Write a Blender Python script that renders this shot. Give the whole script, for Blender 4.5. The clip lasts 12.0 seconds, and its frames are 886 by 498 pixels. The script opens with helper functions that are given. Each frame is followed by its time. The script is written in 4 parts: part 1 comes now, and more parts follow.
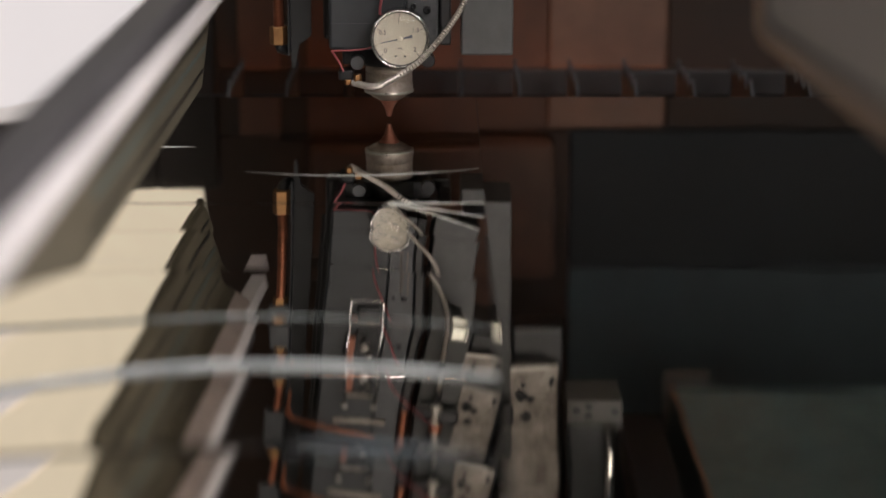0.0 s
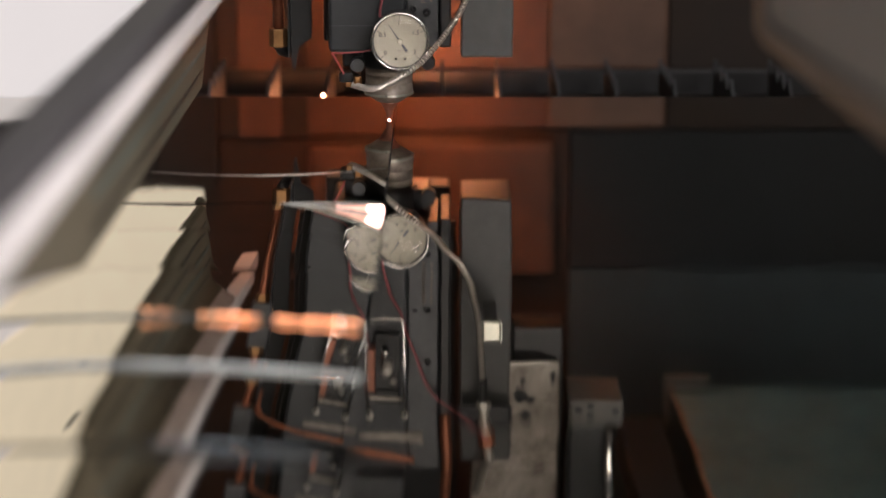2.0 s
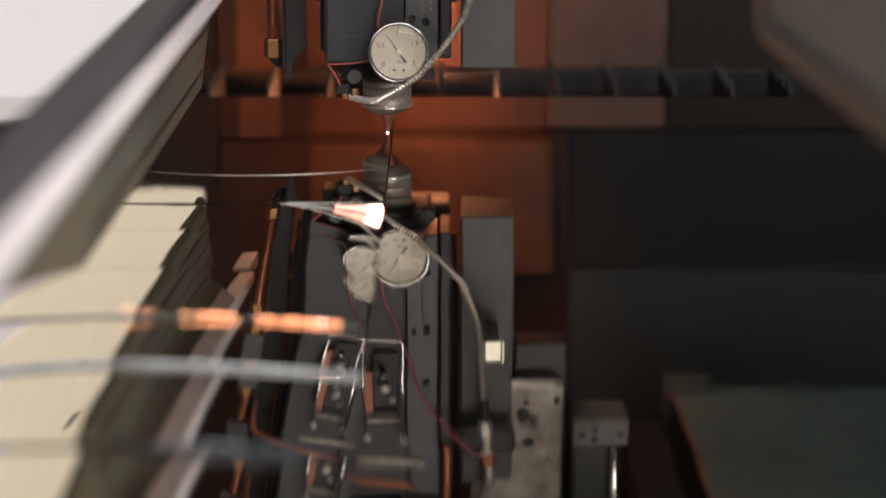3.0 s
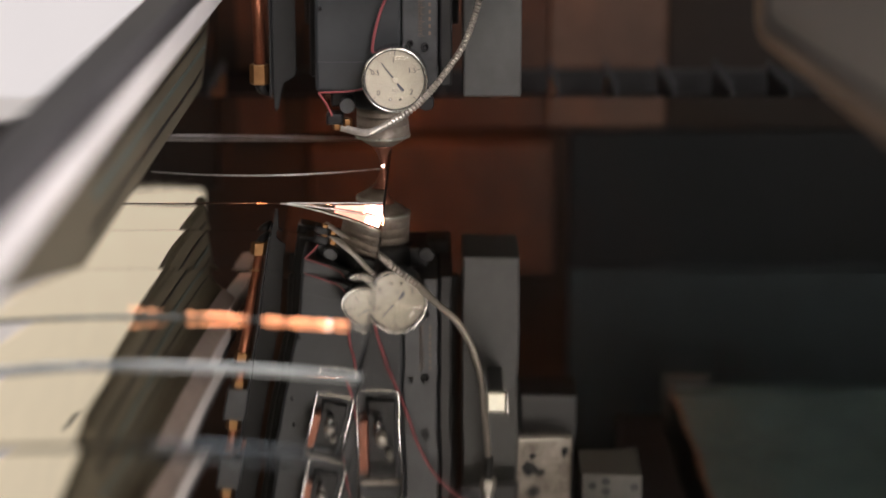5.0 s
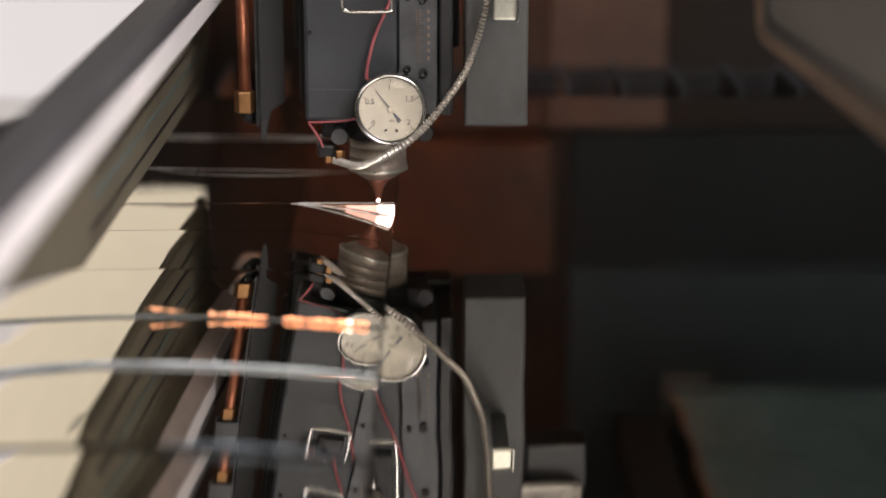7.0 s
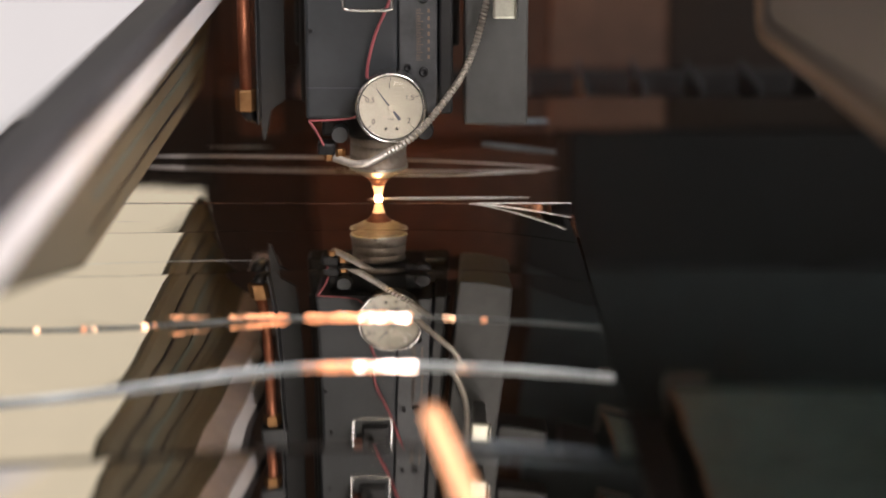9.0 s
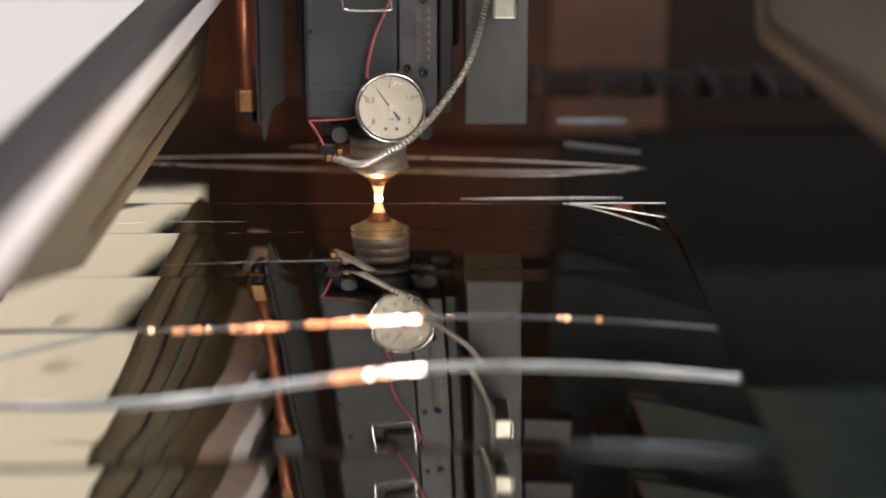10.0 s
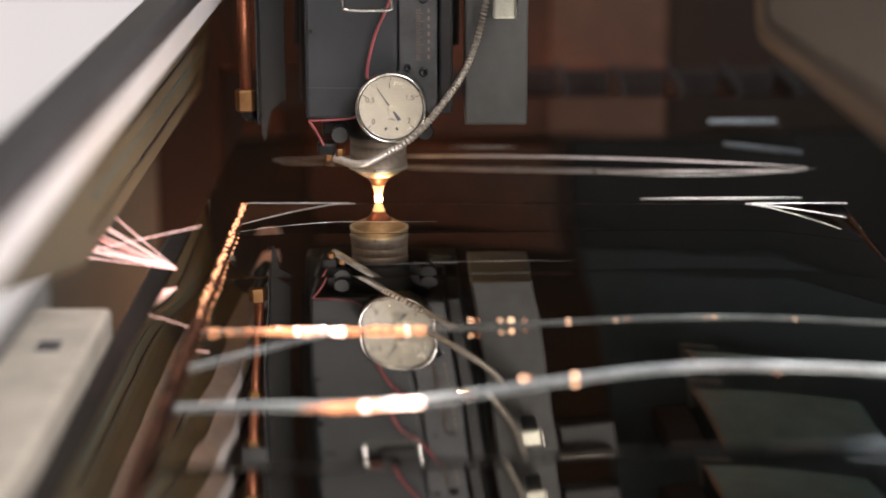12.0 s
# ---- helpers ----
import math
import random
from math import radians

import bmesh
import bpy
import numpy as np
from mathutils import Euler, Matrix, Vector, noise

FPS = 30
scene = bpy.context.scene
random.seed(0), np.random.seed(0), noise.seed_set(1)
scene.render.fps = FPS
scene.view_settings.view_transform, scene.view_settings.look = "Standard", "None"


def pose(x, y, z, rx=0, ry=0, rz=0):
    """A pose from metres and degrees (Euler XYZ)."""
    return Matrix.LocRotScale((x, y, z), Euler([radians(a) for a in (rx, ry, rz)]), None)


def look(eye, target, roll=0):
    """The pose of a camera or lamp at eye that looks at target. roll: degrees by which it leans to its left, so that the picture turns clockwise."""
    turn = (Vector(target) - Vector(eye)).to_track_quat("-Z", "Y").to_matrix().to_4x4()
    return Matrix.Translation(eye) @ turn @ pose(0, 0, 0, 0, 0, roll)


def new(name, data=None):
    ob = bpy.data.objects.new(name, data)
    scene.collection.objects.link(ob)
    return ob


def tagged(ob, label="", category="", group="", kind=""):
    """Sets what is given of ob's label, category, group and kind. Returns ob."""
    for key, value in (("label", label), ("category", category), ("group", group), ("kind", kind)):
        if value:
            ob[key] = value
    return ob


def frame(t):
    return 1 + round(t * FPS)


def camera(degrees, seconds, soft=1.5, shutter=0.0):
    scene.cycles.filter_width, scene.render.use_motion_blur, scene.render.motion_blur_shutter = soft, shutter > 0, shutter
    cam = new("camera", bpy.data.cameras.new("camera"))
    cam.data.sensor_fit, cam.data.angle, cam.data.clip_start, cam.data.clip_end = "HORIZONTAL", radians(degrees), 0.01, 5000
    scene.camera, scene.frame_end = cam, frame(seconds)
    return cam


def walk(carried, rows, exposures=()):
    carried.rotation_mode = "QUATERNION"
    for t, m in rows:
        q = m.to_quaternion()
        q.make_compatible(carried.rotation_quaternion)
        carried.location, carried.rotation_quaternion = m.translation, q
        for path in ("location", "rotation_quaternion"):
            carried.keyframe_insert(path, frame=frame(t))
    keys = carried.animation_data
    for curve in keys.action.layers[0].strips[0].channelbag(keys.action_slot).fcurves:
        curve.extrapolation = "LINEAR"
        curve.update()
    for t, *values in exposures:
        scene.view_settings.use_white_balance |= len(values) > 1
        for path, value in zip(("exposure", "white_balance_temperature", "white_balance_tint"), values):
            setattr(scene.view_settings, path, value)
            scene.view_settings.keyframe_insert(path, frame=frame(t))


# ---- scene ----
EYE = (0.0, 0.0, 0.34)
AIM = (0.0, 0.968, 0.34 - 0.2504)
cam = camera(24.57, 12.0, 1.5, 0.5)
cam.data.dof.use_dof = True
cam.data.dof.focus_distance = 1.48
cam.data.dof.aperture_fstop = 2.9
walk(cam, [(0.0, look(EYE, AIM)), (12.0, look(EYE, AIM))])
# z = 0 is the level of the steel sheet; the shop floor lies 0.9 m below it.

# ---------------------------------------------------------------- light
world = bpy.data.worlds.new("hall_air")
scene.world = world
world.use_nodes = True
world.node_tree.nodes["Background"].inputs[0].default_value = (0.75, 0.78, 0.85, 1)
world.node_tree.nodes["Background"].inputs[1].default_value = 0.02
scene.view_settings.exposure = 0.0


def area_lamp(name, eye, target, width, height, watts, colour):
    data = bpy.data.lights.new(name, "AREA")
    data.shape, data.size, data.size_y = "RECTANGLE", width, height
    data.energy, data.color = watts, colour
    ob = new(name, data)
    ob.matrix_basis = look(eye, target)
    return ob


# Unseen fill, added to brighten the beam trim and the head front.
area_lamp("side_fill_lamp", (0.9, -0.3, 1.2), (-0.17, 1.0, 0.15), 1.0, 0.8, 80, (1.0, 0.93, 0.93))
# Unseen fill, added to lift the darkest parts.
area_lamp("ambient_fill_lamp", (1.0, -2.0, 5.6), (0.6, -1.0, 0.0), 4.0, 4.0, 250, (1.0, 0.96, 0.92))
# Stands in for unseen hall windows behind the camera.
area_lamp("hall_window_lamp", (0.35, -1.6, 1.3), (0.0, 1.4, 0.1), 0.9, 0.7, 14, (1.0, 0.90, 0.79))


# ---------------------------------------------------------------- materials
def material(name, colour, rough=0.5, metal=0.0, vary=0.25, scale=30.0, bump=0.15, second=None, fine=6.0, glow=0.0, streak=None):
    m = bpy.data.materials.new(name)
    m.use_nodes = True
    nt = m.node_tree
    b = nt.nodes["Principled BSDF"]
    co = nt.nodes.new("ShaderNodeTexCoord")
    src = co.outputs["Object"]
    if streak:
        mp = nt.nodes.new("ShaderNodeMapping")
        mp.inputs["Scale"].default_value = streak
        nt.links.new(src, mp.inputs["Vector"])
        src = mp.outputs["Vector"]
    n1 = nt.nodes.new("ShaderNodeTexNoise")
    n1.inputs["Scale"].default_value, n1.inputs["Detail"].default_value = scale, 5.0
    n2 = nt.nodes.new("ShaderNodeTexNoise")
    n2.inputs["Scale"].default_value, n2.inputs["Detail"].default_value = scale * fine, 4.0
    nt.links.new(src, n1.inputs["Vector"])
    nt.links.new(src, n2.inputs["Vector"])
    add = nt.nodes.new("ShaderNodeMath")
    add.operation = "MULTIPLY_ADD"
    nt.links.new(n2.outputs["Fac"], add.inputs[0])
    add.inputs[1].default_value = 0.4
    nt.links.new(n1.outputs["Fac"], add.inputs[2])
    ramp = nt.nodes.new("ShaderNodeValToRGB")
    other = second or tuple(c * (1 - vary) for c in colour)
    ramp.color_ramp.elements[0].position, ramp.color_ramp.elements[1].position = 0.5, 0.9
    ramp.color_ramp.elements[0].color = (*other, 1)
    ramp.color_ramp.elements[1].color = (*colour, 1)
    nt.links.new(add.outputs[0], ramp.inputs["Fac"])
    nt.links.new(ramp.outputs["Color"], b.inputs["Base Color"])
    mr = nt.nodes.new("ShaderNodeMapRange")
    mr.inputs["From Min"].default_value, mr.inputs["From Max"].default_value = 0.3, 1.0
    mr.inputs["To Min"].default_value, mr.inputs["To Max"].default_value = max(0.02, rough * 0.8), min(1.0, rough * 1.2)
    nt.links.new(add.outputs[0], mr.inputs["Value"])
    nt.links.new(mr.outputs["Result"], b.inputs["Roughness"])
    b.inputs["Metallic"].default_value = metal
    if bump:
        bp = nt.nodes.new("ShaderNodeBump")
        bp.inputs["Strength"].default_value, bp.inputs["Distance"].default_value = bump, 0.001
        nt.links.new(n2.outputs["Fac"], bp.inputs["Height"])
        nt.links.new(bp.outputs["Normal"], b.inputs["Normal"])
    if glow:
        b.inputs["Emission Color"].default_value = (*colour, 1)
        b.inputs["Emission Strength"].default_value = glow
    return m


def mirror_steel():
    m = bpy.data.materials.new("polished_steel")
    m.use_nodes = True
    nt = m.node_tree
    b = nt.nodes["Principled BSDF"]
    b.inputs["Metallic"].default_value = 1.0
    b.inputs["Base Color"].default_value = (0.60, 0.575, 0.53, 1)
    co = nt.nodes.new("ShaderNodeTexCoord")
    n = nt.nodes.new("ShaderNodeTexNoise")
    n.inputs["Scale"].default_value, n.inputs["Detail"].default_value = 9.0, 1.0
    nt.links.new(co.outputs["Object"], n.inputs["Vector"])
    bp = nt.nodes.new("ShaderNodeBump")
    bp.inputs["Strength"].default_value, bp.inputs["Distance"].default_value = 0.10, 0.004
    nt.links.new(n.outputs["Fac"], bp.inputs["Height"])
    nt.links.new(bp.outputs["Normal"], b.inputs["Normal"])
    d = nt.nodes.new("ShaderNodeTexNoise")
    d.inputs["Scale"].default_value, d.inputs["Detail"].default_value = 40.0, 6.0
    nt.links.new(co.outputs["Object"], d.inputs["Vector"])
    mr = nt.nodes.new("ShaderNodeMapRange")
    mr.inputs["To Min"].default_value, mr.inputs["To Max"].default_value = 0.015, 0.05
    nt.links.new(d.outputs["Fac"], mr.inputs["Value"])
    nt.links.new(mr.outputs["Result"], b.inputs["Roughness"])
    return m


STEEL = mirror_steel()
# Bright and dark stretches in the colour stand in for patchy glints.
LIP = material("glint_cut_edge", (0.88, 0.94, 0.95), 0.36, 0.35, 0.2, 7, 0.3, second=(0.24, 0.27, 0.29))
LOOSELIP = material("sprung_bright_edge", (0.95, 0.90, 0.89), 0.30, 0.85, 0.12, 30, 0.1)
# Copy of the cut edge with less reflected light, set by colour.
LIPMID = material("half_lit_cut_edge", (0.52, 0.58, 0.58), 0.36, 0.4, 0.2, 9, 0.3, second=(0.16, 0.18, 0.18))
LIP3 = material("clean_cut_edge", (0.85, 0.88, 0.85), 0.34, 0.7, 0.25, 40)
# Dimmest copy: weak reflected light put into the colour.
LIP2 = material("dim_lit_cut_edge", (0.32, 0.39, 0.45), 0.40, 0.45, 0.2, 9, 0.3, second=(0.09, 0.11, 0.13))
BURNT = material("burnt_edge", (0.15, 0.058, 0.032), 0.6, 0.4, 0.6, 120, 0.5)
BLACK = material("black_enamel", (0.016, 0.016, 0.017), 0.42, 0.0, 0.4, 25)
NAVY = material("blue_black_paint", (0.033, 0.037, 0.041), 0.42, 0.0, 0.3, 18)
GREY = material("grey_painted_metal", (0.084, 0.085, 0.082), 0.5, 0.0, 0.3, 20)
PALE = material("pale_grey_cover", (0.93, 0.90, 0.90), 0.55, 0.0, 0.15, 6)
OLIVE = material("olive_grey_paint", (0.150, 0.130, 0.088), 0.6, 0.0, 0.35, 8)
GREEN = material("green_grey_paint", (0.42, 0.58, 0.59), 0.55, 0.0, 0.3, 7)
BROWN = material("rusty_brown_wall", (0.120, 0.056, 0.034), 0.7, 0.0, 0.55, 5)
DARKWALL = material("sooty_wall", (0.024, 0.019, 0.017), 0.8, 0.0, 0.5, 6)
COPPER = material("copper_pipe", (0.46, 0.175, 0.10), 0.44, 0.85, 0.4, 60)
BRASS = material("brass_fitting", (0.42, 0.225, 0.10), 0.38, 0.9, 0.3, 70)
CHROME = material("chrome", (0.75, 0.74, 0.72), 0.18, 1.0, 0.1, 80, 0.05)
NOZZLE = material("heat_browned_nickel", (0.46, 0.40, 0.34), 0.42, 0.35, 0.35, 70, second=(0.26, 0.21, 0.17))
VALVEGREY = material("valve_grey", (0.16, 0.155, 0.14), 0.5, 0.0, 0.3, 30)
NICKEL = material("dull_nickel", (0.56, 0.53, 0.48), 0.36, 0.6, 0.3, 60)
DIAL = material("cream_dial", (0.58, 0.53, 0.42), 0.35, 0.0, 0.16, 60, 0.0)
INK = material("black_ink", (0.05, 0.05, 0.06), 0.6, 0.0, 0.1, 40, 0.0)
REDWIRE = material("red_wire", (0.34, 0.085, 0.095), 0.45, 0.0, 0.2, 90, 0.05)
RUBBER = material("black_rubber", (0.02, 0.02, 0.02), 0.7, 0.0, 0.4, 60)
CREAM = material("cream_glow", (1.0, 0.865, 0.67), 0.6, 0.0, 0.22, 1.2, 0.0, glow=0.84)
PINKGLOW = material("pink_white_glow", (1.0, 0.925, 0.925), 0.6, 0.0, 0.2, 1.0, 0.0, glow=0.71)
BEIGE = material("bead_blasted_plate", (0.47, 0.43, 0.38), 0.5, 0.3, 0.25, 48, 0.3, second=(0.17, 0.14, 0.115))
SLATSTEEL = material("burnt_slat_steel", (0.13, 0.135, 0.14), 0.5, 0.4, 0.5, 40, 0.4)
DEEPBROWN = material("very_dark_brown", (0.040, 0.027, 0.020), 0.8, 0.0, 0.5, 5)
SLAT = material("charred_slat", (0.050, 0.043, 0.042), 0.6, 0.6, 0.6, 50, 0.5)
CONCRETE = material("concrete_floor", (0.28, 0.27, 0.25), 0.8, 0.0, 0.3, 3)
HOT = material("white_hot_metal", (1.0, 0.72, 0.64), 0.5, 0.0, 0.1, 200, 0.0, glow=14.0)
ARCMAT = material("arc_light", (1.0, 0.55, 0.22), 0.5, 0.0, 0.05, 200, 0.0, glow=4800.0)
SPARK = material("orange_sparks", (1.0, 0.40, 0.20), 0.5, 0.0, 0.4, 300, 0.0, glow=2.1)
BLUEGREY = material("blue_grey_paint", (0.054, 0.077, 0.088), 0.75, 0.0, 0.5, 3)
NEARBLACK = material("near_black_grey", (0.023, 0.027, 0.030), 0.8, 0.0, 0.5, 4)
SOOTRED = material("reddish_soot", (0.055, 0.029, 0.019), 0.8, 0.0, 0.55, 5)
RIBPAINT = material("brown_rib_paint", (0.195, 0.105, 0.070), 0.65, 0.0, 0.45, 7)
CAPGREY = material("dark_cap_paint", (0.055, 0.052, 0.055), 0.6, 0.0, 0.3, 8)
STRIPEPINK = material("mirrored_stripe_pink", (0.74, 0.62, 0.58), 0.6, 0.0, 0.3, 9)
RAIL = material("scuffed_cream_rail", (0.58, 0.53, 0.45), 0.6, 0.0, 0.35, 22)
TAN = material("tan_primer", (0.46, 0.31, 0.22), 0.65, 0.0, 0.3, 8)
OLIVEDARK = material("dark_olive_paint", (0.12, 0.155, 0.145), 0.6, 0.0, 0.4, 6)
SOOTBROWN = material("sooty_brown", (0.120, 0.060, 0.038), 0.7, 0.0, 0.55, 6)
PALE2 = material("grey_brown_paint", (0.39, 0.355, 0.33), 0.55, 0.0, 0.15, 6)
COPPER2 = material("reddened_copper", (0.42, 0.17, 0.11), 0.45, 0.5, 0.4, 80)
NEEDLE = material("pointer_paint", (0.10, 0.11, 0.14), 0.5, 0.0, 0.1, 80, 0.0)
DARKSTEEL = material("dark_steel", (0.085, 0.088, 0.092), 0.42, 0.5, 0.35, 45)
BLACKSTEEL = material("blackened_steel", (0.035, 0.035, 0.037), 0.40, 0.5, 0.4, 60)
SCALEINK = material("tan_marking", (0.20, 0.14, 0.10), 0.6, 0.0, 0.3, 90, 0.0)
CLIPSTEEL = material("brushed_clip_steel", (0.72, 0.72, 0.62), 0.30, 0.7, 0.3, 90)
CONDUIT = material("conduit_steel", (0.66, 0.61, 0.55), 0.40, 0.7, 0.3, 150)
MELT = material("melt_glow", (1.0, 0.66, 0.60), 0.5, 0.0, 0.1, 200, 0.0, glow=7.0)
MELTDIM = material("cooling_melt", (1.0, 0.66, 0.56), 0.5, 0.0, 0.4, 300, 0.0, glow=0.85)
SHOWERMAT = material("shower_glow", (1.0, 0.34, 0.15), 0.5, 0.0, 0.1, 200, 0.0, glow=230.0)
SPARKY = material("yellow_spark", (1.0, 0.62, 0.22), 0.5, 0.0, 0.1, 200, 0.0, glow=2.2)
FANMAT = material("pink_spark", (1.0, 0.62, 0.58), 0.5, 0.0, 0.1, 200, 0.0, glow=1.5)
COMETMAT = material("falling_spark_glow", (1.0, 0.46, 0.24), 0.5, 0.0, 0.1, 200, 0.0, glow=1.3)
BLOB = material("glowing_drop", (1.0, 0.56, 0.34), 0.5, 0.0, 0.2, 300, 0.0, glow=7.0)
# Emission in place of arc light falling on the copper.
TIPGLOW = material("arc_lit_tip", (1.0, 0.60, 0.28), 0.5, 0.0, 0.1, 200, 0.0, glow=1.5)
RIMHOT = material("rim_glow", (1.0, 0.46, 0.24), 0.5, 0.0, 0.3, 200, 0.0, glow=1.3)
GLASS = bpy.data.materials.new("gauge_glass")
GLASS.use_nodes = True
GLASS.node_tree.nodes["Principled BSDF"].inputs["Transmission Weight"].default_value = 1.0
GLASS.node_tree.nodes["Principled BSDF"].inputs["Roughness"].default_value = 0.02
GLASS.node_tree.nodes["Principled BSDF"].inputs["IOR"].default_value = 1.15
GLASS.node_tree.nodes["Principled BSDF"].inputs["Coat Weight"].default_value = 0.28
GLASS.node_tree.nodes["Principled BSDF"].inputs["Coat Roughness"].default_value = 0.04


# ---------------------------------------------------------------- mesh helpers
def mesh_of(name, bm, mat, smooth=False):
    bmesh.ops.recalc_face_normals(bm, faces=bm.faces)
    me = bpy.data.meshes.new(name)
    bm.to_mesh(me)
    bm.free()
    me.materials.append(mat)
    if smooth:
        for p in me.polygons:
            p.use_smooth = smooth is True or abs(p.normal.z) > 0.7
    return me


def part(name, bm, mat, parent=None, label="", smooth=False):
    ob = new(name, mesh_of(name, bm, mat, smooth))
    ob.parent = parent
    if label:
        tagged(ob, label)
    return ob


def thing(name, at, label, category, group="", kind=""):
    ob = new(name)
    ob.empty_display_size = 0.02
    ob.location = at
    return tagged(ob, label, category, group, kind)


def box(x0, x1, y0, y1, z0, z1, bevel=0.0015, bm=None):
    own = bm is None
    bm = bm or bmesh.new()
    r = bmesh.ops.create_cube(bm, size=1.0)
    for v in r["verts"]:
        v.co = Vector(((x0 + x1) / 2 + v.co.x * (x1 - x0), (y0 + y1) / 2 + v.co.y * (y1 - y0), (z0 + z1) / 2 + v.co.z * (z1 - z0)))
    if bevel and own:
        bmesh.ops.bevel(bm, geom=bm.edges[:], offset=bevel, segments=2, affect="EDGES", profile=0.5)
    return bm


def lathe(profile, segs=32, axis="z", at=(0, 0, 0), bm=None):
    """Turns (radius, height) pairs round an axis; closes the ends."""
    bm = bm or bmesh.new()
    rings = []
    for r, h in profile:
        ring = []
        for i in range(segs):
            a = 2 * math.pi * i / segs
            u, v = r * math.cos(a), r * math.sin(a)
            p = (u, v, h) if axis == "z" else ((u, -h, v) if axis == "y" else (h, u, v))
            ring.append(bm.verts.new(Vector(p) + Vector(at)))
        rings.append(ring)
    for a, b in zip(rings, rings[1:]):
        for i in range(segs):
            bm.faces.new((a[i], a[(i + 1) % segs], b[(i + 1) % segs], b[i]))
    bm.faces.new(rings[0][::-1])
    bm.faces.new(rings[-1])
    return bm


def smooth_path(points, steps=8):
    pts = [Vector(p) for p in points]
    out = []
    for i in range(len(pts) - 1):
        p0, p1, p2, p3 = pts[max(i - 1, 0)], pts[i], pts[i + 1], pts[min(i + 2, len(pts) - 1)]
        for k in range(steps):
            t = k / steps
            out.append(0.5 * (2 * p1 + (p2 - p0) * t + (2 * p0 - 5 * p1 + 4 * p2 - p3) * t * t + (3 * p1 - p0 - 3 * p2 + p3) * t ** 3))
    out.append(pts[-1])
    return out


def tube(points, radius, segs=10, ribs=None, bm=None):
    """A tube along a path; ribs: (pitch, depth) gives a wound conduit."""
    bm = bm or bmesh.new()
    pts = [Vector(p) for p in points]
    if ribs:
        fine = [pts[0]]
        step = ribs[0] / 2
        for a, b in zip(pts, pts[1:]):
            n = max(1, round((b - a).length / step))
            fine += [a.lerp(b, k / n) for k in range(1, n + 1)]
        pts = fine
    rings = []
    up = Vector((0.3, 0.2, 1)).normalized()
    for i, p in enumerate(pts):
        d = (pts[min(i + 1, len(pts) - 1)] - pts[max(i - 1, 0)]).normalized()
        s = d.cross(up)
        s = s.normalized() if s.length > 1e-4 else Vector((1, 0, 0))
        w = s.cross(d)
        up = w
        r = radius - (ribs[1] if ribs and i % 2 else 0)
        rings.append([bm.verts.new(p + r * (math.cos(2 * math.pi * k / segs) * s + math.sin(2 * math.pi * k / segs) * w)) for k in range(segs)])
    for a, b in zip(rings, rings[1:]):
        for k in range(segs):
            bm.faces.new((a[k], a[(k + 1) % segs], b[(k + 1) % segs], b[k]))
    bm.faces.new(rings[0][::-1])
    bm.faces.new(rings[-1])
    return bm


def extrude_profile(profile, y0, y1, bm=None):
    """A closed (x, z) outline drawn out along y."""
    bm = bm or bmesh.new()
    a = [bm.verts.new((x, y0, z)) for x, z in profile]
    b = [bm.verts.new((x, y1, z)) for x, z in profile]
    n = len(profile)
    for i in range(n):
        bm.faces.new((a[i], a[(i + 1) % n], b[(i + 1) % n], b[i]))
    bm.faces.new(a[::-1])
    bm.faces.new(b)
    return bm


def structure(name, bm, mat, label, smooth=False):
    return tagged(part(name, bm, mat, None, label, smooth), label, name.split("_")[0], "", "structure")


# ---------------------------------------------------------------- hall and enclosure
structure("floor", box(-9, 9, -6, 16, -1.0, -0.9, 0), CONCRETE, "worn grey concrete floor of the factory hall")
structure("wall_left", box(-6.2, -6.0, -6, 16, -0.9, 6.0, 0), GREY, "grey side wall of the factory hall")
structure("wall_right", box(9.0, 9.2, -6, 16, -0.9, 6.0, 0), GREY, "grey side wall of the factory hall")
structure("wall_front", box(-6, 9, -6.2, -6.0, -0.9, 6.0, 0), GREY, "grey wall at one end of the factory hall")
structure("wall_back", box(-6, 9, 16.0, 16.2, -0.9, 6.0, 0), GREY, "grey far wall of the factory hall")
structure("ceiling", box(-6.2, 9.2, -6.2, 16.2, 6.0, 6.2, 0), CONCRETE, "grey concrete ceiling of the factory hall")
# Added glowing panels stand in for bright lit surroundings of unknown kind.
structure("window_1", box(-0.98, -0.94, 3.0, 9.0, 0.754, 1.6, 0), CREAM, "long glowing cream panel beside the machine")
structure("window_2", box(-0.98, -0.94, 3.0, 9.0, -0.9, 0.75, 0), PINKGLOW, "glowing pinkish white lower panel beside the machine")


structure("window_bar", box(-0.9395, -0.930, 4.58, 4.76, 1.278, 1.298, 0), INK, "short dark bar on the glowing panel")


